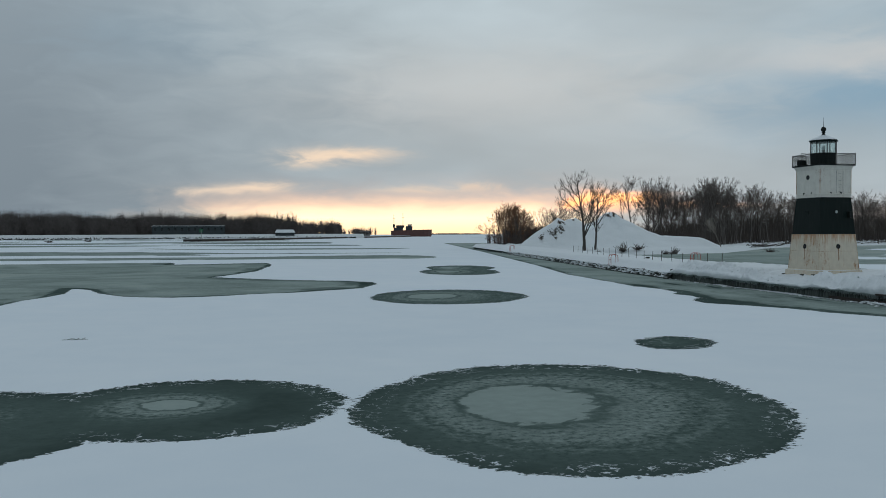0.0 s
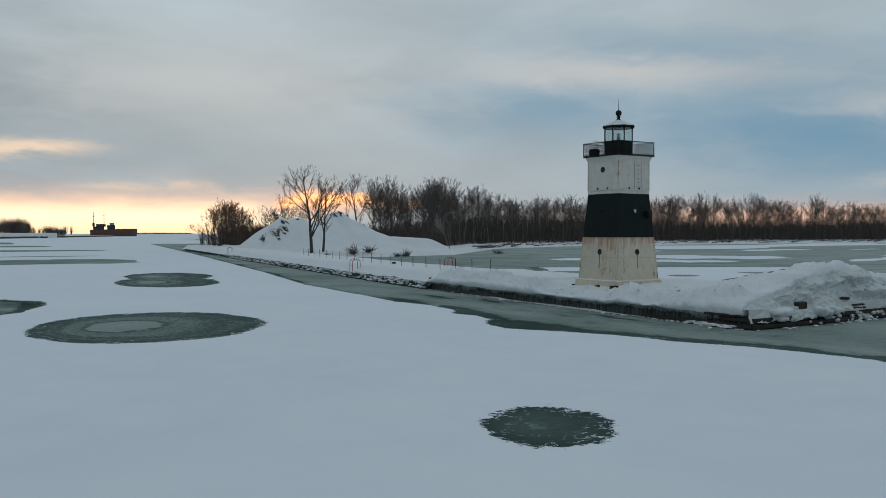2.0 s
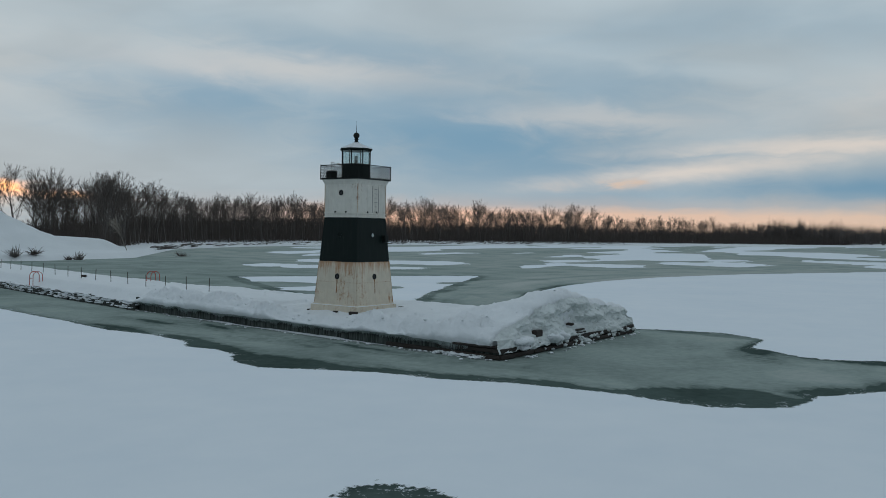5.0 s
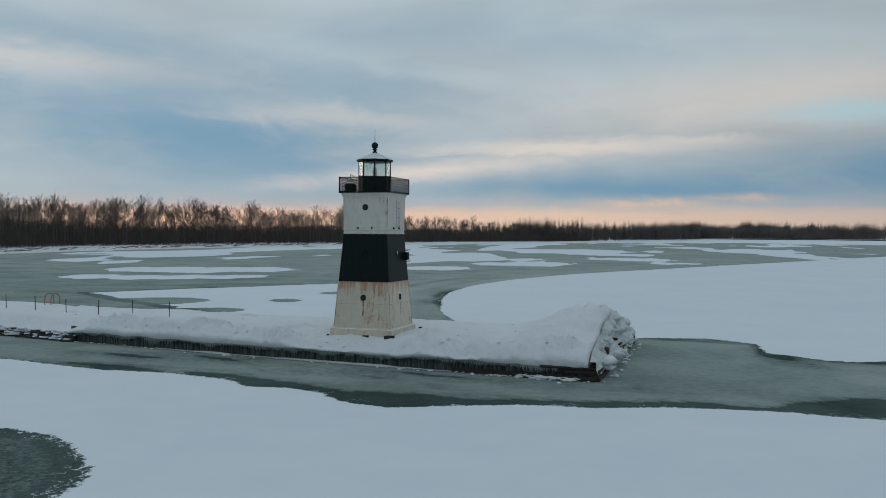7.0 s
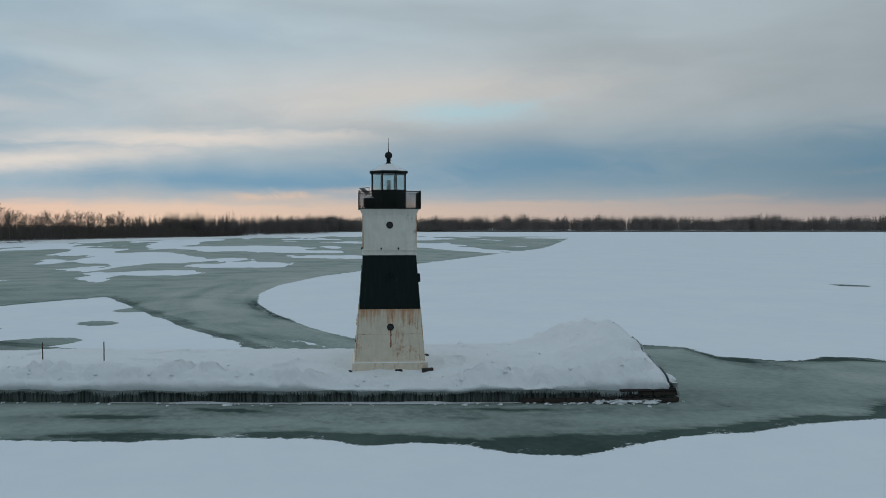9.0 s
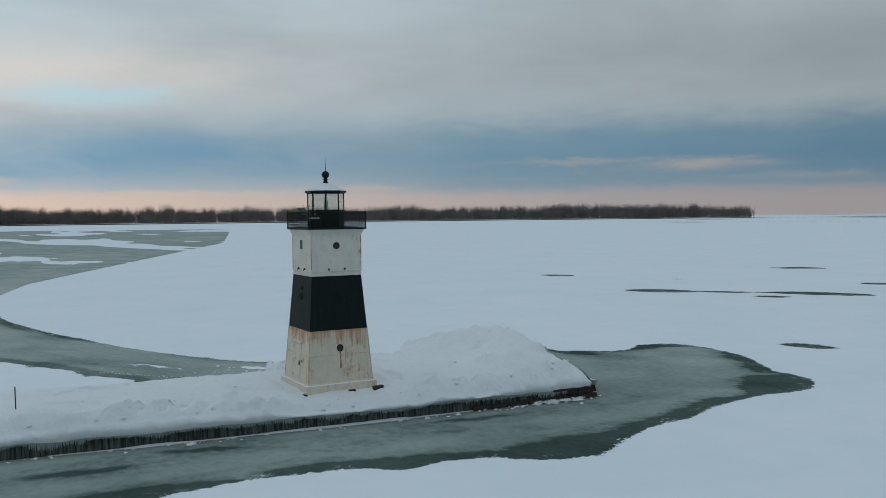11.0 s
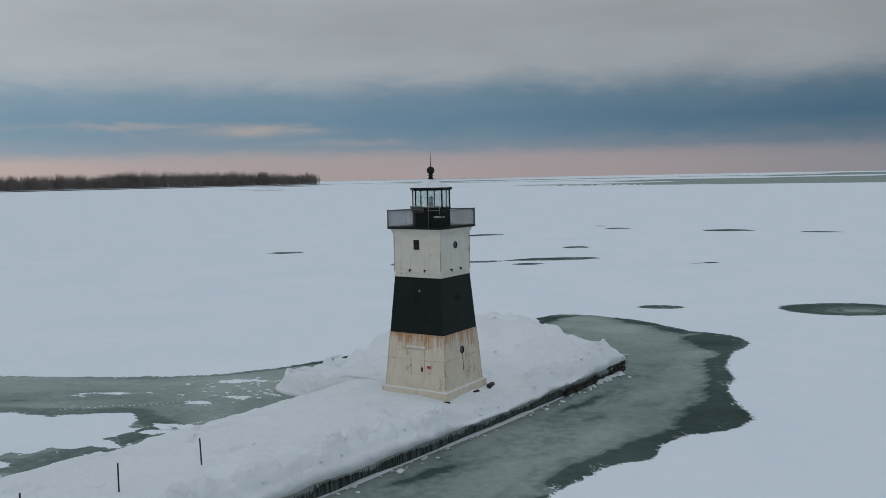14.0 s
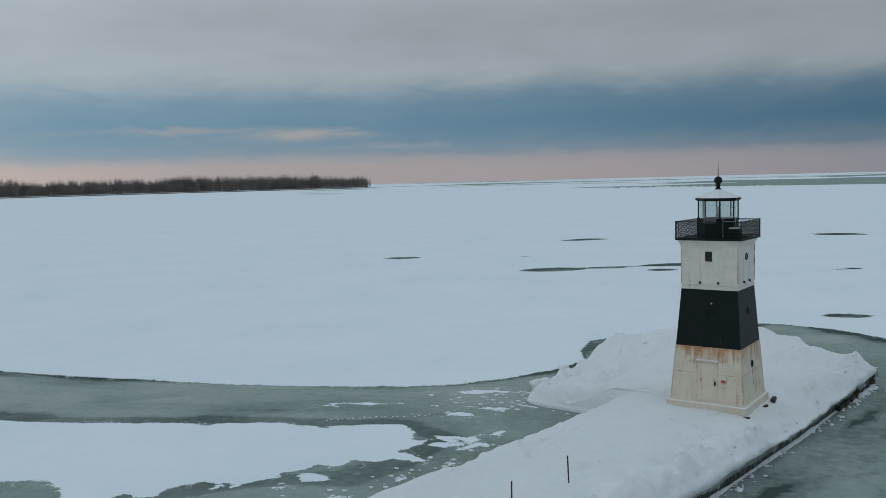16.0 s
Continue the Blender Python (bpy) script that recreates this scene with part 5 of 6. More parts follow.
    bm = bmesh.new()
    prism(bm, 8, R, Z3, R, zg0, turn)
    part("lantern_wall", bm, BLACK, lh, "black octagonal lantern wall")
    bm = bmesh.new()
    prism(bm, 8, R + 0.04, zg0, R + 0.04, zg0 + 0.05, turn)
    part("lantern_sill", bm, IRON, lh)
    for k in range(8):
        a, b = turn + k * math.pi / 4, turn + (k + 1) * math.pi / 4
        pa, pb = (R * 0.97 * math.cos(a), R * 0.97 * math.sin(a)), (R * 0.97 * math.cos(b), R * 0.97 * math.sin(b))
        bm = bmesh.new()
        rod(bm, (*pa, zg0 + 0.05), (*pa, zg1), 0.035, 0.035, 6)
        part("mullion", bm, IRON, lh)
        bm = bmesh.new()
        n = Vector(((pa[0] + pb[0]) / 2, (pa[1] + pb[1]) / 2, 0)).normalized() * 0.006
        quad = [Vector((*pa, zg0 + 0.05)), Vector((*pb, zg0 + 0.05)), Vector((*pb, zg1)), Vector((*pa, zg1))]
        lo, hi = [bm.verts.new(q - n) for q in quad], [bm.verts.new(q + n) for q in quad]
        bm.faces.new(hi), bm.faces.new(lo[::-1])
        for i in range(4):
            bm.faces.new((lo[i], lo[(i + 1) % 4], hi[(i + 1) % 4], hi[i]))
        pane = part("lantern_pane", bm, GLASS, lh, "clear lantern glass")
        pane.visible_shadow = False
    bm = bmesh.new()
    prism(bm, 8, R + 0.02, zg1, R + 0.12, zg1 + 0.07, turn)
    prism(bm, 8, R + 0.12, zg1 + 0.07, R + 0.10, zg1 + 0.14, turn)
    part("eave", bm, BLACK, lh, "black eave ring")
    bm = bmesh.new()
    prism(bm, 8, R + 0.06, zg1 + 0.14, 0.16, zg1 + 0.53, turn)
    part("roof", bm, SNOW, lh, "snow-covered lantern roof")
    for k in range(8):
        a = turn + k * math.pi / 4
        bm = bmesh.new()
        rod(bm, ((R + 0.08) * math.cos(a), (R + 0.08) * math.sin(a), zg1 + 0.145), (0.17 * math.cos(a), 0.17 * math.sin(a), zg1 + 0.50), 0.012, 0.012, 5)
        part("roof_rib", bm, PALEROOF, lh)
    bm = bmesh.new()
    prism(bm, 12, 0.17, zg1 + 0.50, 0.10, zg1 + 0.62)
    prism(bm, 12, 0.09, zg1 + 0.62, 0.09, zg1 + 0.78)
    prism(bm, 12, 0.14, zg1 + 0.70, 0.14, zg1 + 0.735)
    bmesh.ops.create_uvsphere(bm, u_segments=16, v_segments=10, radius=0.19, matrix=Matrix.Translation((0, 0, zg1 + 0.95)))
    part("ball_vent", bm, IRON, lh, "black ventilator ball", True)
    bm = bmesh.new()
    rod(bm, (0, 0, zg1 + 1.1), (0, 0, zg1 + 1.84), 0.02, 0.005, 6)
    part("lightning_rod", bm, IRON, lh)
    # lamp on its stand
    bm = bmesh.new()
    rod(bm, (0, 0, zg0), (0, 0, zg0 + 0.28), 0.12, 0.10, 10)
    rod(bm, (0, 0, zg0 + 0.28), (0, 0, zg0 + 0.30), 0.16, 0.16, 10)
    beacon = part("beacon", bm, GREYPAINT, lh, "small marine lamp on a stand")
    bm = bmesh.new()
    rod(bm, (0, 0, zg0 + 0.30), (0, 0, zg0 + 0.52), 0.11, 0.11, 12)
    rod(bm, (0, 0, zg0 + 0.52), (0, 0, zg0 + 0.58), 0.12, 0.04, 12)
    part("lens", bm, LENS, beacon)
    # gear on the gallery: battery box, solar panel, fog signal frame
    bm = bmesh.new()
    box(bm, -1.34, -0.80, 0.74, 1.28, Z3, Z3 + 0.48, 0.08)
    bx = part("battery_box", bm, IRON, lh, "black battery box on the gallery")
    bm = bmesh.new()
    box(bm, -1.28, -0.86, 0.80, 1.22, Z3 + 0.48, Z3 + 0.53, 0.02)
    part("snow", bm, SNOW, bx)
    bm = bmesh.new()
    box(bm, -0.30, 0.30, -0.02, 0.02, -0.26, 0.26, 0.01)
    sp = part("solar_panel", bm, GREYPAINT, lh, "pale panel leaning on the railing")
    sp.matrix_world = pose(0.02, 1.18, Z3 + 0.86, -52, 0, 20)
    bm = bmesh.new()
    for a, b in (((-0.6, 1.2, 0), (-0.6, 1.2, 1.0)), ((-0.6, 1.2, 1.0), (-1.1, 1.0, 1.0)), ((-1.1, 1.0, 1.0), (-1.1, 1.0, 0.6)), ((-0.6, 1.2, 0.8), (-1.1, 1.0, 0.8))):
        rod(bm, (a[0], a[1], Z3 + a[2]), (b[0], b[1], Z3 + b[2]), 0.018, 0.018, 6)
    part("panel_frame", bm, GREYPAINT, lh, "pale pipe frame")
    return lh


build_lighthouse()

# ---------------- shores, woods ----------------
def tree_mesh(seed, height, fork=0.30, wide=0.34, stout=0.0155, leader=True):
    """A leafless tree with a rounded crown: trunk and limbs in one list, branches and twigs in another."""
    rng = random.Random(seed)
    limbs, fine = ([], []), ([], [])

    def tube(store, a, b, ra, rb):
        v, f = store
        d = (b - a).normalized()
        u = d.orthogonal().normalized()
        w = d.cross(u)
        k = len(v)
        for p, r in ((a, ra), (b, rb)):
            for i in range(3):
                g = 2.0944 * i
                v.append(tuple(p + (u * math.cos(g) + w * math.sin(g)) * r))
        for i in range(3):
            j = (i + 1) % 3
            f.append((k + i, k + j, k + 3 + j, k + 3 + i))

    def twig(a, d, l, r):
        v, f = fine
        u = d.cross(Vector((rng.gauss(0, 1), rng.gauss(0, 1), rng.gauss(0, 1)))).normalized() * r
        k = len(v)
        m = a + d * l
        v += [tuple(a - u), tuple(a + u), tuple(m)]
        f.append((k, k + 1, k + 2))

    def bough(store, p, d, length, r, n, rise, bend=0.12):
        """A curving limb; gives back points along it with their directions."""
        path = []
        for i in range(n):
            d = (d + Vector((rng.gauss(0, bend), rng.gauss(0, bend), rise + rng.gauss(0, bend * 0.6)))).normalized()
            q = p + d * (length / n)
            tube(store, p, q, r * (1 - 0.75 * i / n), r * (1 - 0.75 * (i + 1) / n))
            p = q
            path.append((p.copy(), d.copy(), (i + 1) / n))
        return path

    def fan(d, tilt):
        side = Matrix.Rotation(rng.uniform(0, 6.283), 3, d) @ d.orthogonal().normalized()
        return (d * math.cos(tilt) + side * math.sin(tilt)).normalized()

    H = height
    stem = bough(limbs, Vector((0, 0, -0.5)), Vector((rng.gauss(0, 0.04), rng.gauss(0, 0.04), 1)), H * (0.86 if leader else 0.5), H * stout, 8, 0.03, 0.035)
    starts = [s for s in stem if s[2] > fork / (0.86 if leader else 0.5)]
    k1 = 0
    for i in range(9):
        p, d, u = starts[min(len(starts) - 1, int(i * len(starts) / 9))]
        room = H - p.z
        for q, dd, uu in bough(limbs, p, fan(d, rng.uniform(0.5, 1.0) * wide / 0.34), max(room * rng.uniform(0.62, 0.9), H * 0.13), H * stout * (0.5 - 0.25 * u), 4, 0.10):
            for _ in range(2):
                for q2, d2, u2 in bough(fine, q, fan(dd, rng.uniform(0.4, 0.85)), H * rng.uniform(0.10, 0.17), H * stout * 0.16, 2, 0.08):
                    for _ in range(4):
                        d3 = (fan(d2, rng.uniform(0.3, 0.8)) + Vector((0, 0, 0.45))).normalized()
                        l3 = H * rng.uniform(0.045, 0.08)
                        twig(q2, d3, l3, H * 0.0013)
                        for _ in range(4):
                            twig(q2 + d3 * l3 * rng.uniform(0.2, 0.9), (fan(d3, rng.uniform(0.25, 0.7)) + Vector((0, 0, 0.25))).normalized(), H * rng.uniform(0.03, 0.055), H * 0.0010)
    return limbs, fine


def shore_mesh_pair(seed, height, mat=None, bark=None, **form):
    limbs, fine = tree_mesh(seed, height, **form)
    out = []
    for nm, (v, f), m in (("trunk", limbs, bark or BARK), ("crown", fine, mat or TWIG)):
        me = bpy.data.meshes.new(nm)
        me.from_pydata(v, [], f)
        me.materials.append(m)
        out.append(me)
    return out


TREE_KINDS = [shore_mesh_pair(s, 15.0, fork=fk, wide=w) for s, fk, w in ((1, 0.26, 0.30), (2, 0.16, 0.36), (3, 0.32, 0.34), (5, 0.20, 0.26), (8, 0.14, 0.40), (13, 0.36, 0.32))]
RUSSET_KINDS = [shore_mesh_pair(s, 11.0, RUSSET, fork=0.10, wide=0.42, leader=True) for s in (21, 22)]
HEAP_KINDS = [shore_mesh_pair(31, 15.0, fork=0.20, wide=0.30, stout=0.028), shore_mesh_pair(32, 12.8, fork=0.16, wide=0.24, stout=0.023)]
PALE_KIND = shore_mesh_pair(41, 7.0, PALEWOOD, PALEWOOD, fork=0.5, wide=0.3, stout=0.016)


def plant(kind, x, y, z, scale, turn, label, group="shore trees", tall=1.0):
    t = new("tree")
    t.matrix_world = pose(x, y, z, 0, 0, turn) @ Matrix.Diagonal((scale, scale, scale * tall, 1))
    for nm, me in zip(("trunk", "crown"), kind):
        p = new(nm, me)
        p.parent = t
    return tagged(t, label, "tree", group)


# shoreline of the wooded spit, from the channel mouth round to the bay
SHORE_X = (16, 24, 40, 62, 110, 150, 200, 270, 350, 450, 600, 900)
SHORE_Y = (140, 112, 104, 110, 160, 180, 190, 190, 178, 150, 92, 30)


def shore_y(x):
    return np.interp(x, SHORE_X, SHORE_Y)


def land_height(x, y):
    d = y - shore_y(x)
    h = 1.35 * smooth(-2.0, 3.0, d) + 0.5 * smooth(5, 40, d) - 0.3 + 0.5 * (fnoise(x * 0.08, y * 0.08, 61, 4) - 0.5) * smooth(0, 6, d)

    # snow-covered spoil heaps, with a crumbled crest and gullies
    def heap(cx, cy, r, top, p):
        g = np.arctan2(y - cy, x - cx)
        q = np.sqrt((x - cx) ** 2 + ((y - cy) * 1.05) ** 2) / (r * (1 + 0.10 * np.sin(3 * g + cx) + 0.05 * np.sin(8 * g + cy)))
        return top * np.clip(1 - q, 0, None) ** p
    k = 1 + 0.22 * (fnoise(x * 0.22, y * 0.22, 71, 4) - 0.5)
    tops = np.maximum(np.maximum(heap(33.8, 134, 9.6, 6.8, 0.92), heap(48.8, 138, 18.5, 8.0, 1.25)), np.maximum(heap(38.2, 135, 12, 6.6, 1.0), heap(43, 137, 14, 5.6, 1.0)))
    q = np.sqrt(((x - 62) / 16) ** 2 + ((y - 137) / 13) ** 2)
    return h + k * np.maximum(tops, 2.1 * smooth(1.0, 0.55, q)) + 0.9 * (fnoise(x * 0.33, y * 0.33, 73, 4) - 0.5) * smooth(0.3, 2.5, tops) + 0.5 * (1 - np.abs(2 * fnoise(x * 0.8, y * 0.5, 74, 3) - 1) - 0.7) * smooth(3.0, 6.0, tops)


# how tall the wood stands along the shore
WOOD_X = (20, 40, 52, 66, 99, 120, 142, 186, 259, 299, 341, 386, 455, 524, 640)
WOOD_H = (8.5, 9.5, 12.5, 17.0, 17.2, 18.6, 16.4, 17.6, 18.5, 21.0, 20.0, 18.5, 17.0, 15.0, 13.0)


def in_wood(x, y):
    return math.degrees(math.atan2(x + 43, y + 54.5)) > 19.2


def thin_place(x, y):
    """The gap in the wood where the sun shows through."""
    return 24.4 < math.degrees(math.atan2(x + 41, y + 46)) < 26.8


def build_spit():
    rng = random.Random(9)
    gx = np.concatenate([np.arange(18, 110, 0.7), np.geomspace(111, 900, 90)])
    dd = np.concatenate([np.arange(-3, 45, 0.7), np.geomspace(46, 420, 24)])
    verts, faces = [], []
    n = len(gx)
    for d in dd:
        xx = gx + 0.34 * max(d, 0.0) * np.clip((150 - gx) / 130, 0, 1)
        yy = shore_y(gx) + d
        zz = np.where(np.arange(n) < 2, -0.3, land_height(xx, yy))
        verts += [(float(a), float(b), float(c)) for a, b, c in zip(xx, yy, zz)]
    for j in range(len(dd) - 1):
        for i in range(n - 1):
            a = j * n + i
            faces.append((a, a + 1, a + n + 1, a + n))
    ob = raw_object("spit_ground", verts, faces, SHORE_SNOW, None, True)
    tagged(ob, "snowy shore with a heap of snow-covered spoil", "shore", kind="structure")

    def floor_at(x, y):
        return float(land_height(np.array(x), np.array(y)))
    # single trees along the front of the wood
    x = 22.0
    while x < 640:
        for row in range(3 if x > 66 else 2):
            xx = x + rng.uniform(-2, 2)
            off = float(np.interp(xx, (20, 64, 72), (52, 50, 14))) + 13 * row + rng.uniform(0, 12)
            y = float(shore_y(xx)) + off
            if in_wood(xx, y) and not (thin_place(xx, y) and rng.random() < 0.75):
                tall = (float(np.interp(xx, WOOD_X, WOOD_H)) - 0.7) / 15.0 * (0.60 + 0.50 * float(fnoise(np.array(xx * 0.06), np.array(1.3), 75, 3))) * rng.uniform(0.86, 1.14)
                girth = tall * rng.uniform(0.8, 1.1)
                plant(rng.choice(TREE_KINDS), xx, y, floor_at(xx, y), girth, rng.uniform(0, 360), "tall leafless tree at the edge of the shore wood", "shore trees", tall / girth)
        x += 3.0 + 0.012 * x
    # the two trees standing before the heap
    plant(HEAP_KINDS[0], 30.2, 110.6, 0.75, 1.0, 40, "tall bare tree standing before the snow heap", "heap trees")
    plant(HEAP_KINDS[1], 32.4, 110.2, 0.75, 1.0, 200, "slender bare tree standing before the snow heap", "heap trees")
    pale = plant(PALE_KIND, 70.5, 124.0, floor_at(70.5, 124.0) - 0.2, 1.0, 130, "pale dead sapling leaning at the wood's edge", "dead trees")
    pale.matrix_world = pale.matrix_world @ Matrix.Rotation(radians(24), 4, "Y")
    # undergrowth and thin stems too many to count
    verts, faces = [], []
    for i in range(36000):
        x = 22 + 660 * rng.random() ** 1.15
        off = float(np.interp(x, (20, 64, 72), (52, 50, 15)))
        y = float(shore_y(x)) + off + 55 * rng.random() ** 1.3
        if not in_wood(x, y):
            continue
        top = float(np.interp(x, WOOD_X, WOOD_H))
        h = top * (rng.uniform(0.14, 0.36) if rng.random() < 0.5 else rng.uniform(0.36, 0.62)) * float(np.interp(x, (60, 100, 140), (0.62, 0.68, 1.0)))
        if thin_place(x, y):
            h *= 0.6
        z = 0.7
        w = rng.uniform(0.03, 0.07)
        turn = rng.uniform(0, 3.14)
        cx, cy = math.cos(turn), math.sin(turn)
        lx, ly = rng.gauss(0, 0.08) * h, rng.gauss(0, 0.08) * h
        k = len(verts)
        verts += [(x - w * cx, y - w * cy, z), (x + w * cx, y + w * cy, z), (x + lx, y + ly, z + h * 0.9)]
        faces.append((k, k + 1, k + 2))
        for _ in range(15):
            q = 0.95 - 0.75 * rng.random() ** 1.3
            bx, by, bz = x + lx * q, y + ly * q, z + h * q
            l = rng.uniform(0.10, 0.26) * h * (1.15 - q)+ 0.5
            a, g = rng.uniform(0.25, 1.25), rng.uniform(0, 6.283)
            t = 0.02 + 0.035 * rng.random()
            k = len(verts)
            verts += [(bx, by, bz - t), (bx, by, bz + t), (bx + l * math.sin(a) * math.cos(g), by + l * math.sin(a) * math.sin(g), bz + l * math.cos(a))]
            faces.append((k, k + 1, k + 2))
    wood = raw_object("woodland", verts, faces, BRUSH)
    tagged(wood, "dense dark leafless undergrowth behind the shore", "wood", kind="stuff")
    # pale slim stems standing before the dark wood
    bm_v, bm_f = [], []
    for i in range(520):
        x = 88 + 400 * rng.random() ** 1.3
        y = float(shore_y(x)) + 13 + rng.uniform(0, 14)
        h, r = rng.uniform(4.0, 10.5), rng.uniform(0.05, 0.12)
        lx, ly = rng.gauss(0, 0.05) * h, rng.gauss(0, 0.05) * h
        k = len(bm_v)
        for z, q in ((0.6, 1.0), (0.6 + h * 0.55, 0.7), (0.6 + h, 0.2)):
            f = (z - 0.6) / h
            bend = 0.25 * math.sin(3 * f + i)
            bm_v += [(x + lx * f + bend + r * q * math.cos(g), y + ly * f + r * q * math.sin(g), z) for g in (0.0, 2.09, 4.19)]
        for j in (0, 3):
            bm_f += [(k + j + a, k + j + (a + 1) % 3, k + j + 3 + (a + 1) % 3, k + j + 3 + a) for a in range(3)]
    stems = raw_object("sapling_stems", bm_v, bm_f, PALEBARK)
    tagged(stems, "pale slim leafless saplings along the wood's edge", "saplings", kind="stuff")
    # russet trees at the point
    for i in range(17):
        b, r = 18.45 + 0.085 * i, 232 + rng.uniform(-6, 16)
        x, y = -43 + r * math.sin(radians(b)), -54.5 + r * math.cos(radians(b))
        s = 1.06 - 0.03 * abs(i - 8)
        plant(RUSSET_KINDS[i % 2], x, y, 0.4, s, rng.uniform(0, 360), "russet leafless tree in low sunset light at the point", "point trees")


build_spit()


def far_wood(name, label, path, height, count, seed, mat, depth=60, base=0.3, fuzz=16, gaps=0.0):
    """A strip of distant wood: many rounded twiggy crowns of uneven height along a path, too many to count."""
    rng = random.Random(seed)
    verts, faces = [], []
    legs = [math.hypot(b[0] - a[0], b[1] - a[1]) for a, b in zip(path, path[1:])]
    total = sum(legs)
    for i in range(count):
        s = rng.random() * total
        for (a, b), l in zip(zip(path, path[1:]), legs):
            if s <= l:
                break
            s -= l
        ux, uy = (b[0] - a[0]) / l, (b[1] - a[1]) / l
        off = rng.uniform(0, depth)
        s += rng.uniform(-0.3, 0.3) * abs(depth)
        x, y = a[0] + ux * s - uy * off, a[1] + uy * s + ux * off
        clump = float(fnoise(np.array(x * 0.02), np.array(y * 0.02), seed, 3))
        if clump < gaps:
            continue
        fine = float(fnoise(np.array(x * 0.11), np.array(y * 0.11), seed + 50, 2))
        h = height * (0.50 + 0.50 * clump + 0.36 * fine) * rng.uniform(0.80, 1.04)
        w = h * rng.uniform(0.22, 0.34)
        n = len(verts)
        verts += [(x - ux * h * 0.012, y - uy * h * 0.012, base), (x + ux * h * 0.012, y + uy * h * 0.012, base), (x, y, base + h * 0.9)]
        faces.append((n, n + 1, n + 2))
        for q in range(fuzz):
            # a twig from the crown's inside out to its rounded surface
            g, e = rng.uniform(-1, 1), rng.random()
            z0 = h * rng.uniform(0.0, 0.5)
            z1 = h * (0.30 + 0.70 * e)
            reach = w * math.sqrt(max(0.02, 1 - ((z1 / h - 0.6) / 0.42) ** 2)) * g
            th = h * rng.uniform(0.004, 0.011)
            n = len(verts)
            mx = reach * 0.35
            verts += [(x + ux * (mx - th), y + uy * (mx - th), base + min(z0, z1 - 0.1 * h)), (x + ux * (mx + th), y + uy * (mx + th), base + min(z0, z1 - 0.1 * h)), (x + ux * reach, y + uy * reach, base + z1)]
            faces.append((n, n + 1, n + 2))
    ob = raw_object(name, verts, faces, mat)
    return tagged(ob, label, "far wood", kind="stuff")


def polar(bearing, dist, x0=-43.0, y0=-54.0):
    return x0 + dist * math.sin(radians(bearing)), y0 + dist * math.cos(radians(bearing))


def shore_strip(name, label, path, wide, top):
    bm = bmesh.new()
    rows = []
    for (x, y), nxt in zip(path, path[1:] + [path[-1]]):
        dx, dy = nxt[0] - x, nxt[1] - y
        l = math.hypot(dx, dy) or 1
        nx, ny = (-dy / l, dx / l) if l > 1 else last
        last = (nx, ny)
        rows.append([bm.verts.new((x + nx * o, y + ny * o, z)) for o, z in ((-6, -0.3), (0, top * 0.6), (8, top), (wide, top))])
    for a, b in zip(rows, rows[1:]):
        for i in range(3):
            bm.faces.new((a[i], b[i], b[i + 1], a[i + 1]))
    bmesh.ops.recalc_face_normals(bm, faces=bm.faces)
    ob = mesh_object(name, bm, DIRTY_SNOW)
    return tagged(ob, label, "far shore", kind="structure")


west = [polar(b, 900) for b in np.linspace(-30, 9.5, 14)]
shore_strip("west_shore", "far snowy shore with stone edging", west, 200, 4.6)
far_wood("west_wood", "distant dark leafless wood on the far shore", [polar(b, 930) for b in np.linspace(-30, 4.2, 12)], 26, 2600, 3, HAZED_BRUSH, 60, 3.8, 36)
far_wood("west_end_wood", "leafless trees thinning towards the far point", [polar(b, 935) for b in np.linspace(4.0, 7.7, 4)], 20, 150, 23, HAZED_BRUSH, 40, 3.4, 44)
far_wood("west_point_wood", "thin leafless trees at the far point", [polar(b, 960) for b in np.linspace(7.5, 10.0, 4)], 11, 60, 4, HAZED_BRUSH, 30, 3.0, 36, 0.36)
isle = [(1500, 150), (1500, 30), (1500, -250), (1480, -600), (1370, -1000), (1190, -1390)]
far_wood("island_wood", "distant strip of leafless trees on a low island", isle, 33, 2300, 6, HAZED_ISLEBRUSH, 50, 0.2, 32)
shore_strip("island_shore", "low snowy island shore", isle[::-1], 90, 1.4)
far_wood("island_end_wood", "leafless trees at the low island's end", [(1470, 90), (1470, -40), (1470, -160)], 30, 260, 61, HAZED_ISLEBRUSH, 40, 0.2, 32)
far_wood("bay_wood", "leafless wood along the bay's far shore", [(600, 110), (900, 45), (1250, 20), (1500, 35)], 21, 1900, 7, HAZED_BRUSH, 70, 0.3, 34)

far_wood("spit_back_wood", "dense leafless wood filling the spit", [(800, 120), (600, 128), (450, 188), (350, 216), (270, 228), (200, 228), (150, 216)], 14.0, 1850, 11, BRUSH, -50, 0.6, 30)
far_wood("spit_end_wood", "low leafless wood behind the shore trees", [(152, 216), (110, 200), (90, 186)], 7.5, 260, 17, BRUSH, -50, 0.6, 30)
far_wood("heap_back_wood", "low leafless wood behind the snow heap", [(92, 188), (64, 176), (44, 170)], 7.5, 420, 14, BRUSH, -22, 0.6, 30)
far_wood("horizon_land", "thin strip of land on the horizon", [polar(b, 3600) for b in (13.0, 15.0, 17.2)], 9, 1200, 12, HAZED_BRUSH, 40, 0.0)


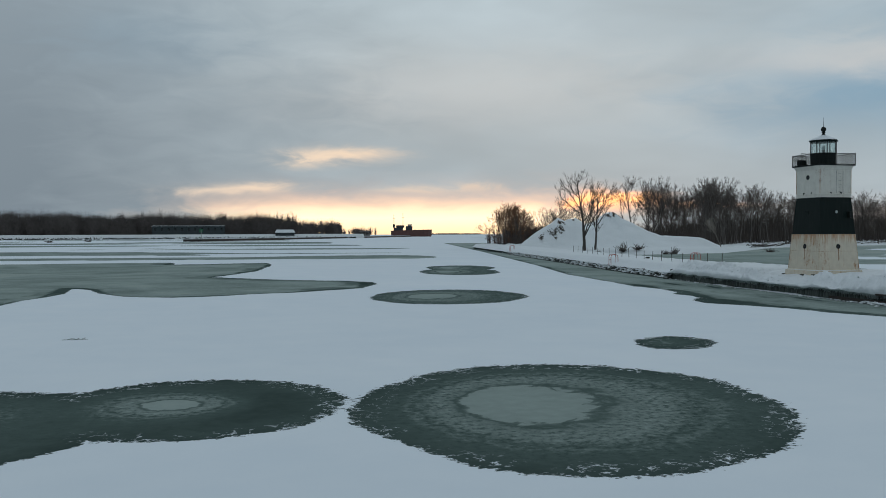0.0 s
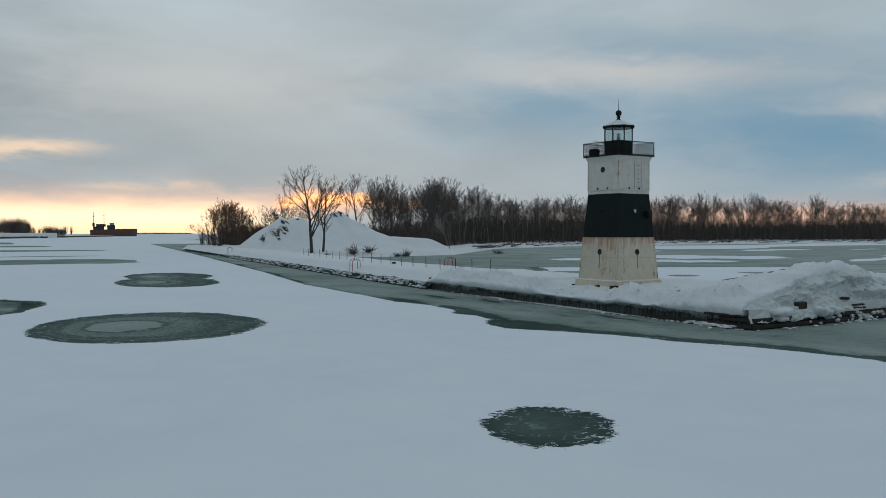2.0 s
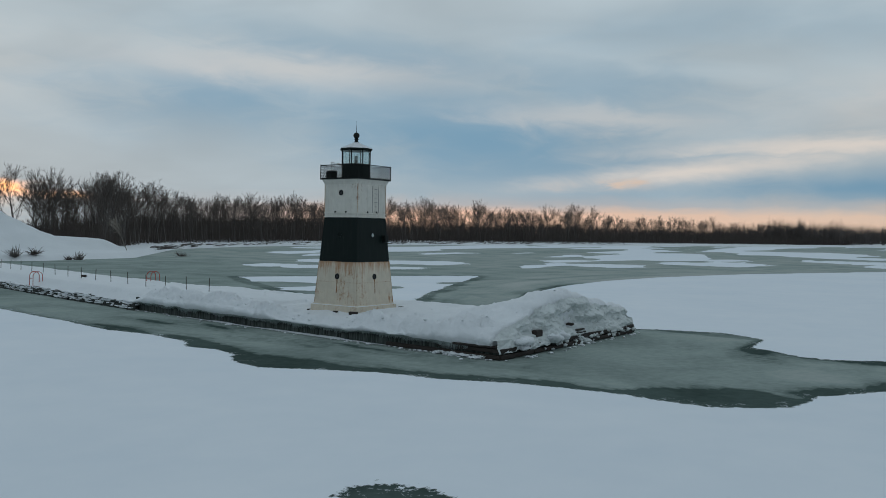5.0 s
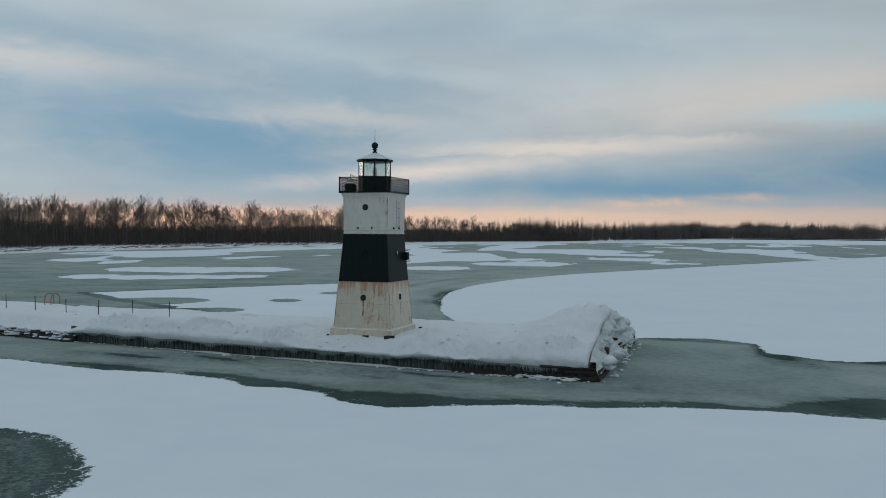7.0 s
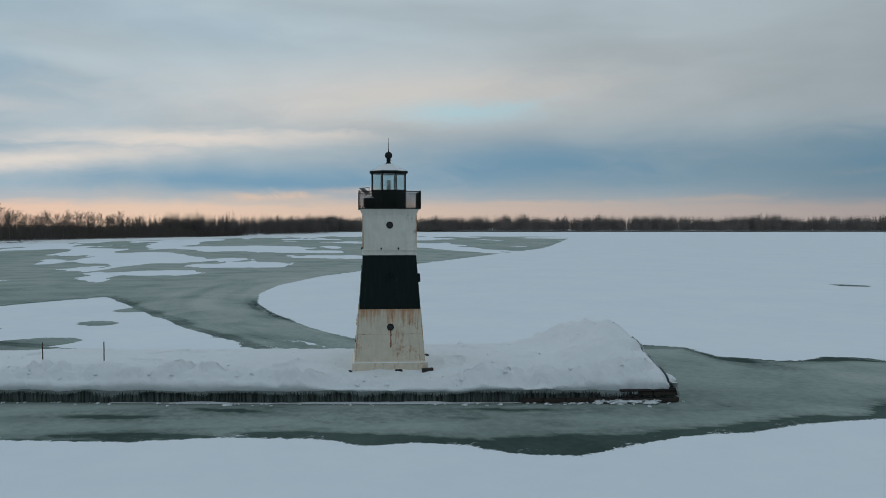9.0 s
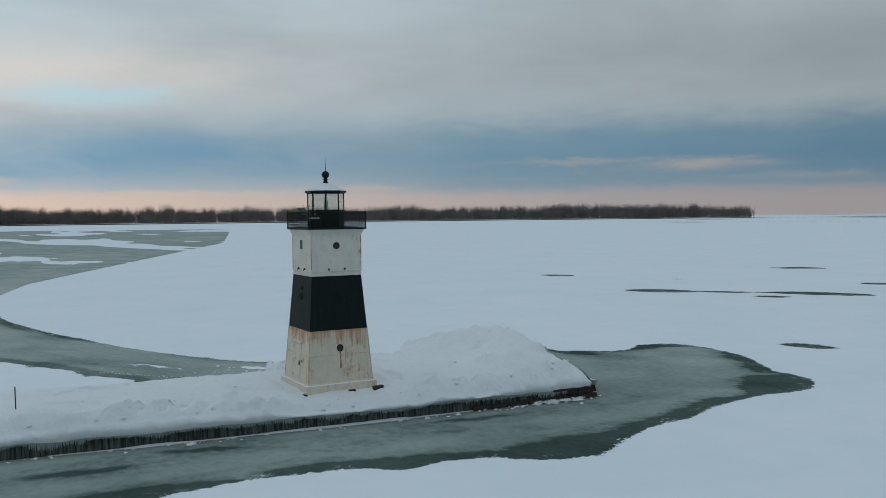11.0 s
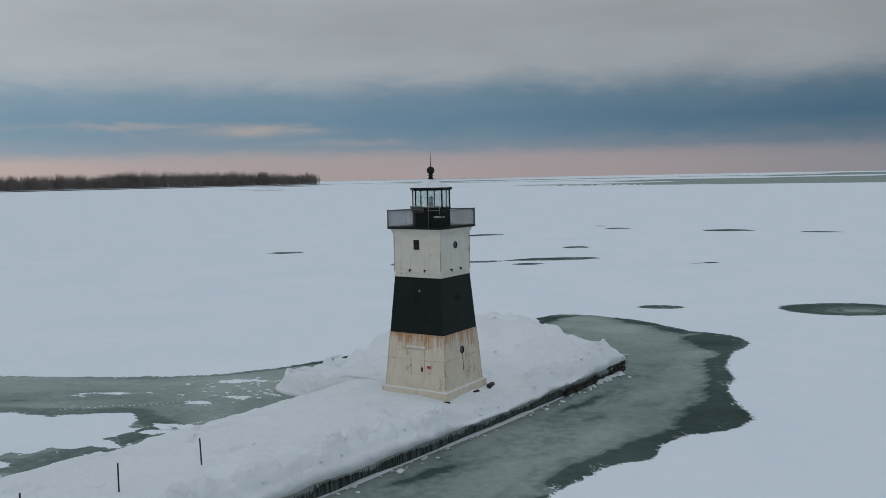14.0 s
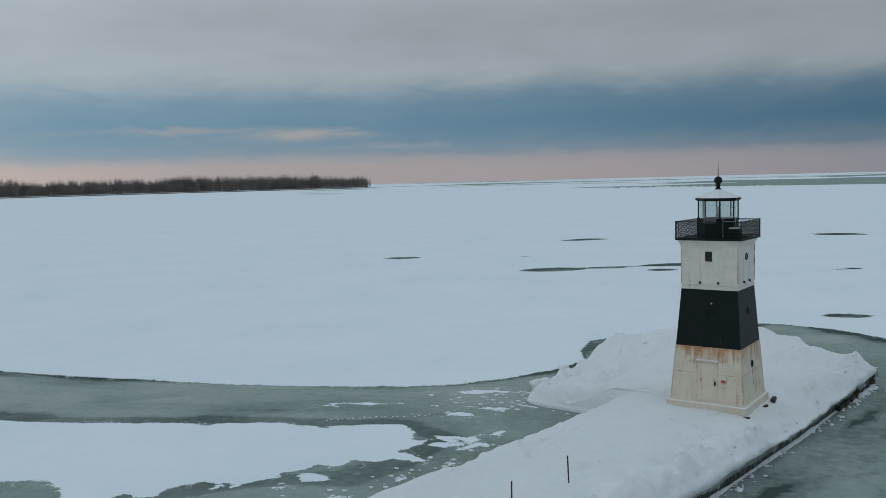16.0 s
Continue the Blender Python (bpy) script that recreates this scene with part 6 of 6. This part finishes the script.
# ---------------- far side of the channel ----------------
def build_dock():
    dock = new("dock")
    tagged(dock, "long dark timber dock with snow on its deck", "dock")
    a, b = Vector((*polar(-1.4, 560), 0)), Vector((*polar(12.3, 1240), 0))
    n = 14
    for i in range(n):
        p, q = a.lerp(b, i / n), a.lerp(b, (i + 0.99) / n)
        side = (q - p).normalized().cross(Vector((0, 0, 1))) * 6
        for nm, z0, z1, m, k in (("dock_face", -0.3, 1.5, TIMBER, 1.0), ("deck_snow", 1.5, 1.85, PALEROOF, 0.94)):
            bm = bmesh.new()
            base = [p - side * k, q - side * k, q + side * k, p + side * k]
            lo = [bm.verts.new((v.x, v.y, z0)) for v in base]
            hi = [bm.verts.new((v.x, v.y, z1)) for v in base]
            bm.faces.new(lo[::-1]), bm.faces.new(hi)
            for j in range(4):
                bm.faces.new((lo[j], lo[(j + 1) % 4], hi[(j + 1) % 4], hi[j]))
            bmesh.ops.recalc_face_normals(bm, faces=bm.faces)
            part(nm, bm, m, dock)


build_dock()


def build_marker():
    x, y = polar(-0.85, 566)
    mk = new("channel_marker")
    mk.location = (x, y, 1.8)
    bm = bmesh.new()
    rod(bm, (0, 0, 0), (0, 0, 5.4), 0.22, 0.18, 8)
    part("pole", bm, GREYPAINT, mk)
    bm = bmesh.new()
    box(bm, -1.1, 1.1, -0.1, 0.1, 4.0, 6.2, 0.05)
    part("day_board", bm, GREENPAINT, mk, "green square day board")
    tagged(mk, "green channel marker on a pole on the dock", "channel marker")


build_marker()


def build_ship():
    """A moored lake freighter: long dark red hull, deckhouse and masts."""
    cx, cy = polar(12.6, 1300)
    ship = new("freighter")
    ship.matrix_world = pose(cx, cy, 0, 0, 0, -12.6)
    tagged(ship, "moored freighter with a dull red hull and dark deckhouse", "ship")
    bm = bmesh.new()
    pts = [(-30, -7), (26, -7), (31, -2), (31, 2), (26, 7), (-30, 7)]
    lo = [bm.verts.new((x * 0.97, y * 0.9, -0.5)) for x, y in pts]
    mid = [bm.verts.new((x, y, 7.5)) for x, y in pts]
    hi = [bm.verts.new((x, y, 9.0 if x < 20 else 10.5)) for x, y in pts]
    bm.faces.new(hi)
    for a, b in ((lo, mid), (mid, hi)):
        for i in range(6):
            bm.faces.new((a[i], a[(i + 1) % 6], b[(i + 1) % 6], b[i]))
    bmesh.ops.recalc_face_normals(bm, faces=bm.faces)
    part("hull", bm, HULL, ship)
    for nm, dims in (("deckhouse", (-26, -12, -6, 6, 9, 13.5)), ("bridge", (-22, -10, -5, 5, 13.5, 17.0)), ("funnel", (-27, -24, -1.5, 1.5, 13.5, 18.5)), ("fore_house", (-8, 2, -5, 5, 9, 15.5)), ("wheelhouse", (-5, 1, -6, 6, 15.5, 18.4))):
        bm = bmesh.new()
        box(bm, *dims, 0.3)
        part(nm, bm, DARKWALL if nm != "wheelhouse" else GREYPAINT, ship)
    for x, h in ((-25.5, 33), (-12, 35)):
        bm = bmesh.new()
        rod(bm, (x, 0, 13), (x, 0, h), 0.5, 0.25, 6)
        rod(bm, (x - 2, 0, h - 6), (x + 2, 0, h - 6), 0.2, 0.2, 5)
        part("mast", bm, DARKWALL, ship)
    for x in (6, 12, 18, 24):
        bm = bmesh.new()
        box(bm, x - 2, x + 2, -4, 4, 9, 10.4, 0.2)
        part("hatch_cover", bm, HULL, ship)


build_ship()


def build_shed(name, label, b0, b1, r, z0, z1, roof, mat):
    """A far low building: body with a row of windows and a gable roof."""
    bm_ = new(name)
    (x0, y0), (x1, y1) = polar(b0, r), polar(b1, r)
    L = math.hypot(x1 - x0, y1 - y0)
    bm_.matrix_world = pose((x0 + x1) / 2, (y0 + y1) / 2, z0, 0, 0, math.degrees(math.atan2(y1 - y0, x1 - x0)))
    tagged(bm_, label, "building")
    h = z1 - z0
    bm = bmesh.new()
    box(bm, -L / 2, L / 2, -5, 5, -3, h)
    part("wall", bm, mat, bm_)
    bm = bmesh.new()
    e, t_ = 0.8, h + roof
    v = [bm.verts.new(p) for p in ((-L / 2 - e, -5.8, h), (L / 2 + e, -5.8, h), (L / 2 + e, 5.8, h), (-L / 2 - e, 5.8, h), (-L / 2 + 1, 0, t_), (L / 2 - 1, 0, t_))]
    for f in ((0, 1, 5, 4), (2, 3, 4, 5), (0, 4, 3), (1, 2, 5), (3, 2, 1, 0)):
        bm.faces.new([v[i] for i in f])
    part("roof", bm, PALEROOF, bm_, "snow-covered roof")
    n = max(2, int(L / 6))
    for i in range(n):
        bm = bmesh.new()
        xx = -L / 2 + L * (i + 0.5) / n
        box(bm, xx - 1.0, xx + 1.0, -5.06, -4.9, h * 0.35, h * 0.75)
        part("window", bm, DARKGLASS, bm_)


build_shed("pavilion", "low pavilion with a broad snow-covered roof", 3.8, 5.0, 905, 3.5, 6.0, 3.2, DARKWALL)
build_shed("harbour_shed", "long dark harbour building under the trees", -3.8, 0.6, 922, 6.0, 13.0, 0.5, DARKWALL)
build_shed("quay_shed", "small grey building at the far quay", 9.1, 9.9, 1000, 2.5, 6.5, 1.6, GREYPAINT)


def build_riprap():
    rng = random.Random(31)
    verts, faces = [], []
    for i in range(4200):
        b, k = rng.uniform(-18, 9), rng.random()
        x, y = polar(b, 893 + 22 * k)
        z, r = 0.2 + 3.9 * k + rng.uniform(-0.2, 0.2), rng.uniform(0.7, 2.1)
        n = len(verts)
        verts += [(x - r, y, z - r * 0.5), (x + r, y, z - r * 0.5), (x, y + r, z - r * 0.5), (x + rng.uniform(-0.4, 0.4), y, z + r * 0.6)]
        faces += [(n, n + 1, n + 3), (n + 1, n + 2, n + 3), (n + 2, n, n + 3)]
    ob = raw_object("riprap", verts, faces, STONE)
    tagged(ob, "dark stones showing through snow on the far bank", "stone bank", kind="stuff")


build_riprap()


def brush_pile(x, y, z, size, seed, mat, label, upright=0.4):
    rng = random.Random(seed)
    bm = bmesh.new()
    for i in range(60):
        a, e = rng.uniform(0, 6.283), rng.uniform(0.05, 1.2) * upright * 2
        l = size * rng.uniform(0.4, 1.0)
        p = Vector((rng.uniform(-0.35, 0.35) * size, rng.uniform(-0.2, 0.2) * size, rng.uniform(-0.1, size * 0.15)))
        q = p + Vector((math.cos(a) * math.cos(e), math.sin(a) * math.cos(e), math.sin(e))) * l
        rod(bm, p, q, size * 0.035, size * 0.008, 3)
    ob = mesh_object("brush_pile", bm, mat)
    ob.location = (x, y, z)
    return tagged(ob, label, "brush pile", "brush piles")


for k, (x, y, size, mat, rise, label) in enumerate((
        (39.8, 106.0, 1.8, BRUSH, 0.4, "dark heap of dead branches on the snowy shore"), (45.3, 104.6, 1.3, BRUSH, 0.4, "dark heap of dead branches on the snowy shore"),
        (75.5, 112.8, 1.8, BRUSH, 0.4, "dark heap of dead branches on the snowy shore"), (24.8, 110.1, 1.3, BRUSH, 0.4, "dark heap of dead branches on the snowy shore"),
        (31.8, 107.2, 1.1, BRUSH, 0.8, "small dark bush on the snowy shore"), (36.9, 106.4, 2.0, PALEBARK, 0.75, "bare pale bush on the snowy shore"), (47.2, 104.6, 1.9, PALEBARK, 0.6, "bare pale bush on the snowy shore"))):
    brush_pile(x, y, 0.1 + float(land_height(np.array(x), np.array(y))), size, 50 + k, mat, label, rise)
for k, (b, r) in enumerate(((-9.7, 560), (-7.5, 600))):
    x, y = polar(b, r)
    brush_pile(x, y, 0.05, 3.2, 70 + k, BRUSH, "low dark brush pile on the far ice", 0.2)


def build_driftwood():
    rng = random.Random(77)
    bm = bmesh.new()
    for i in range(420):
        x = 84 + 330 * rng.random()
        y = float(shore_y(x)) + rng.uniform(-1.5, 5)
        z = 0.5 + rng.uniform(0, 0.7)
        a, l = rng.uniform(-0.7, 0.7), rng.uniform(1.5, 6)
        e = rng.uniform(-0.05, 0.35)
        rod(bm, (x, y, z), (x + math.cos(a) * l, y + math.sin(a) * l, z + math.sin(e) * l * 0.6), rng.uniform(0.05, 0.14), 0.03, 4)
    ob = mesh_object("driftwood", bm, BARK)
    tagged(ob, "tangle of driftwood logs and branches along the shore", "driftwood", kind="stuff")


build_driftwood()


def dirt_patch(cx, cy, r, seed, streaks=3):
    """Bare earth breaking out of the snow in streaks down a heap's side."""
    rng = random.Random(seed)
    bm = bmesh.new()
    for k in range(streaks):
        ax, ay = cx + rng.gauss(0, r), cy + rng.gauss(0, r * 0.4)
        fall, drift = rng.uniform(0.6, 1.6) * r, rng.uniform(-0.5, 0.5)
        for i in range(60):
            u = rng.random()
            x, y = ax + drift * u * fall + rng.gauss(0, 0.22 * r * (1 - 0.5 * u)), ay - u * fall + rng.gauss(0, 0.1 * r)
            z = float(land_height(np.array(x), np.array(y)))
            vs = bmesh.ops.create_icosphere(bm, subdivisions=1, radius=1.0)["verts"]
            s = rng.uniform(0.04, 0.17)
            for v in vs:
                q = 1 + 0.6 * noise.noise(v.co * 2 + Vector((i, k, 0)))
                v.co = Vector((x, y, z - 0.02)) + Vector((v.co.x * s * q, v.co.y * s * q * 1.5, v.co.z * s * 0.5 * q))
    ob = mesh_object("earth_patch", bm, EARTH)
    tagged(ob, "bare dark earth showing through the snow heap", "earth", kind="stuff")


dirt_patch(31.2, 130.2, 1.5, 1, 6)
dirt_patch(33.8, 132.6, 0.8, 4, 3)
dirt_patch(48.6, 137.2, 1.1, 2, 4)
dirt_patch(37.6, 134.2, 0.7, 3, 2)


def ice_ridge(name, b0, b1, r0, r1, high, count, seed):
    """A far line of broken ice pushed up on the lake."""
    rng = random.Random(seed)
    verts, faces = [], []
    for i in range(count):
        k = rng.random()
        x, y = polar(b0 + (b1 - b0) * k, r0 + (r1 - r0) * k + rng.gauss(0, 9), 0, 0)
        h = high * rng.uniform(0.3, 1.0) * float(fnoise(np.array(x * 0.02), np.array(y * 0.02), seed, 3)) * 1.6
        w = h * rng.uniform(0.7, 2.4)
        n = len(verts)
        verts += [(x - w, y + w, -0.1), (x + w, y + w, -0.1), (x, y - w, -0.1), (x + rng.uniform(-0.5, 0.5) * w, y, h)]
        faces += [(n, n + 1, n + 3), (n + 1, n + 2, n + 3), (n + 2, n, n + 3)]
    ob = raw_object(name, verts, faces, BANK_SNOW)
    tagged(ob, "low far line of broken ice and snow", "ice ridge", kind="stuff")


ice_ridge("ice_ridge", 138, 166, 980, 800, 1.3, 260, 5)
ice_ridge("far_ice_ridge", 134, 160, 1600, 1350, 2.2, 240, 6)
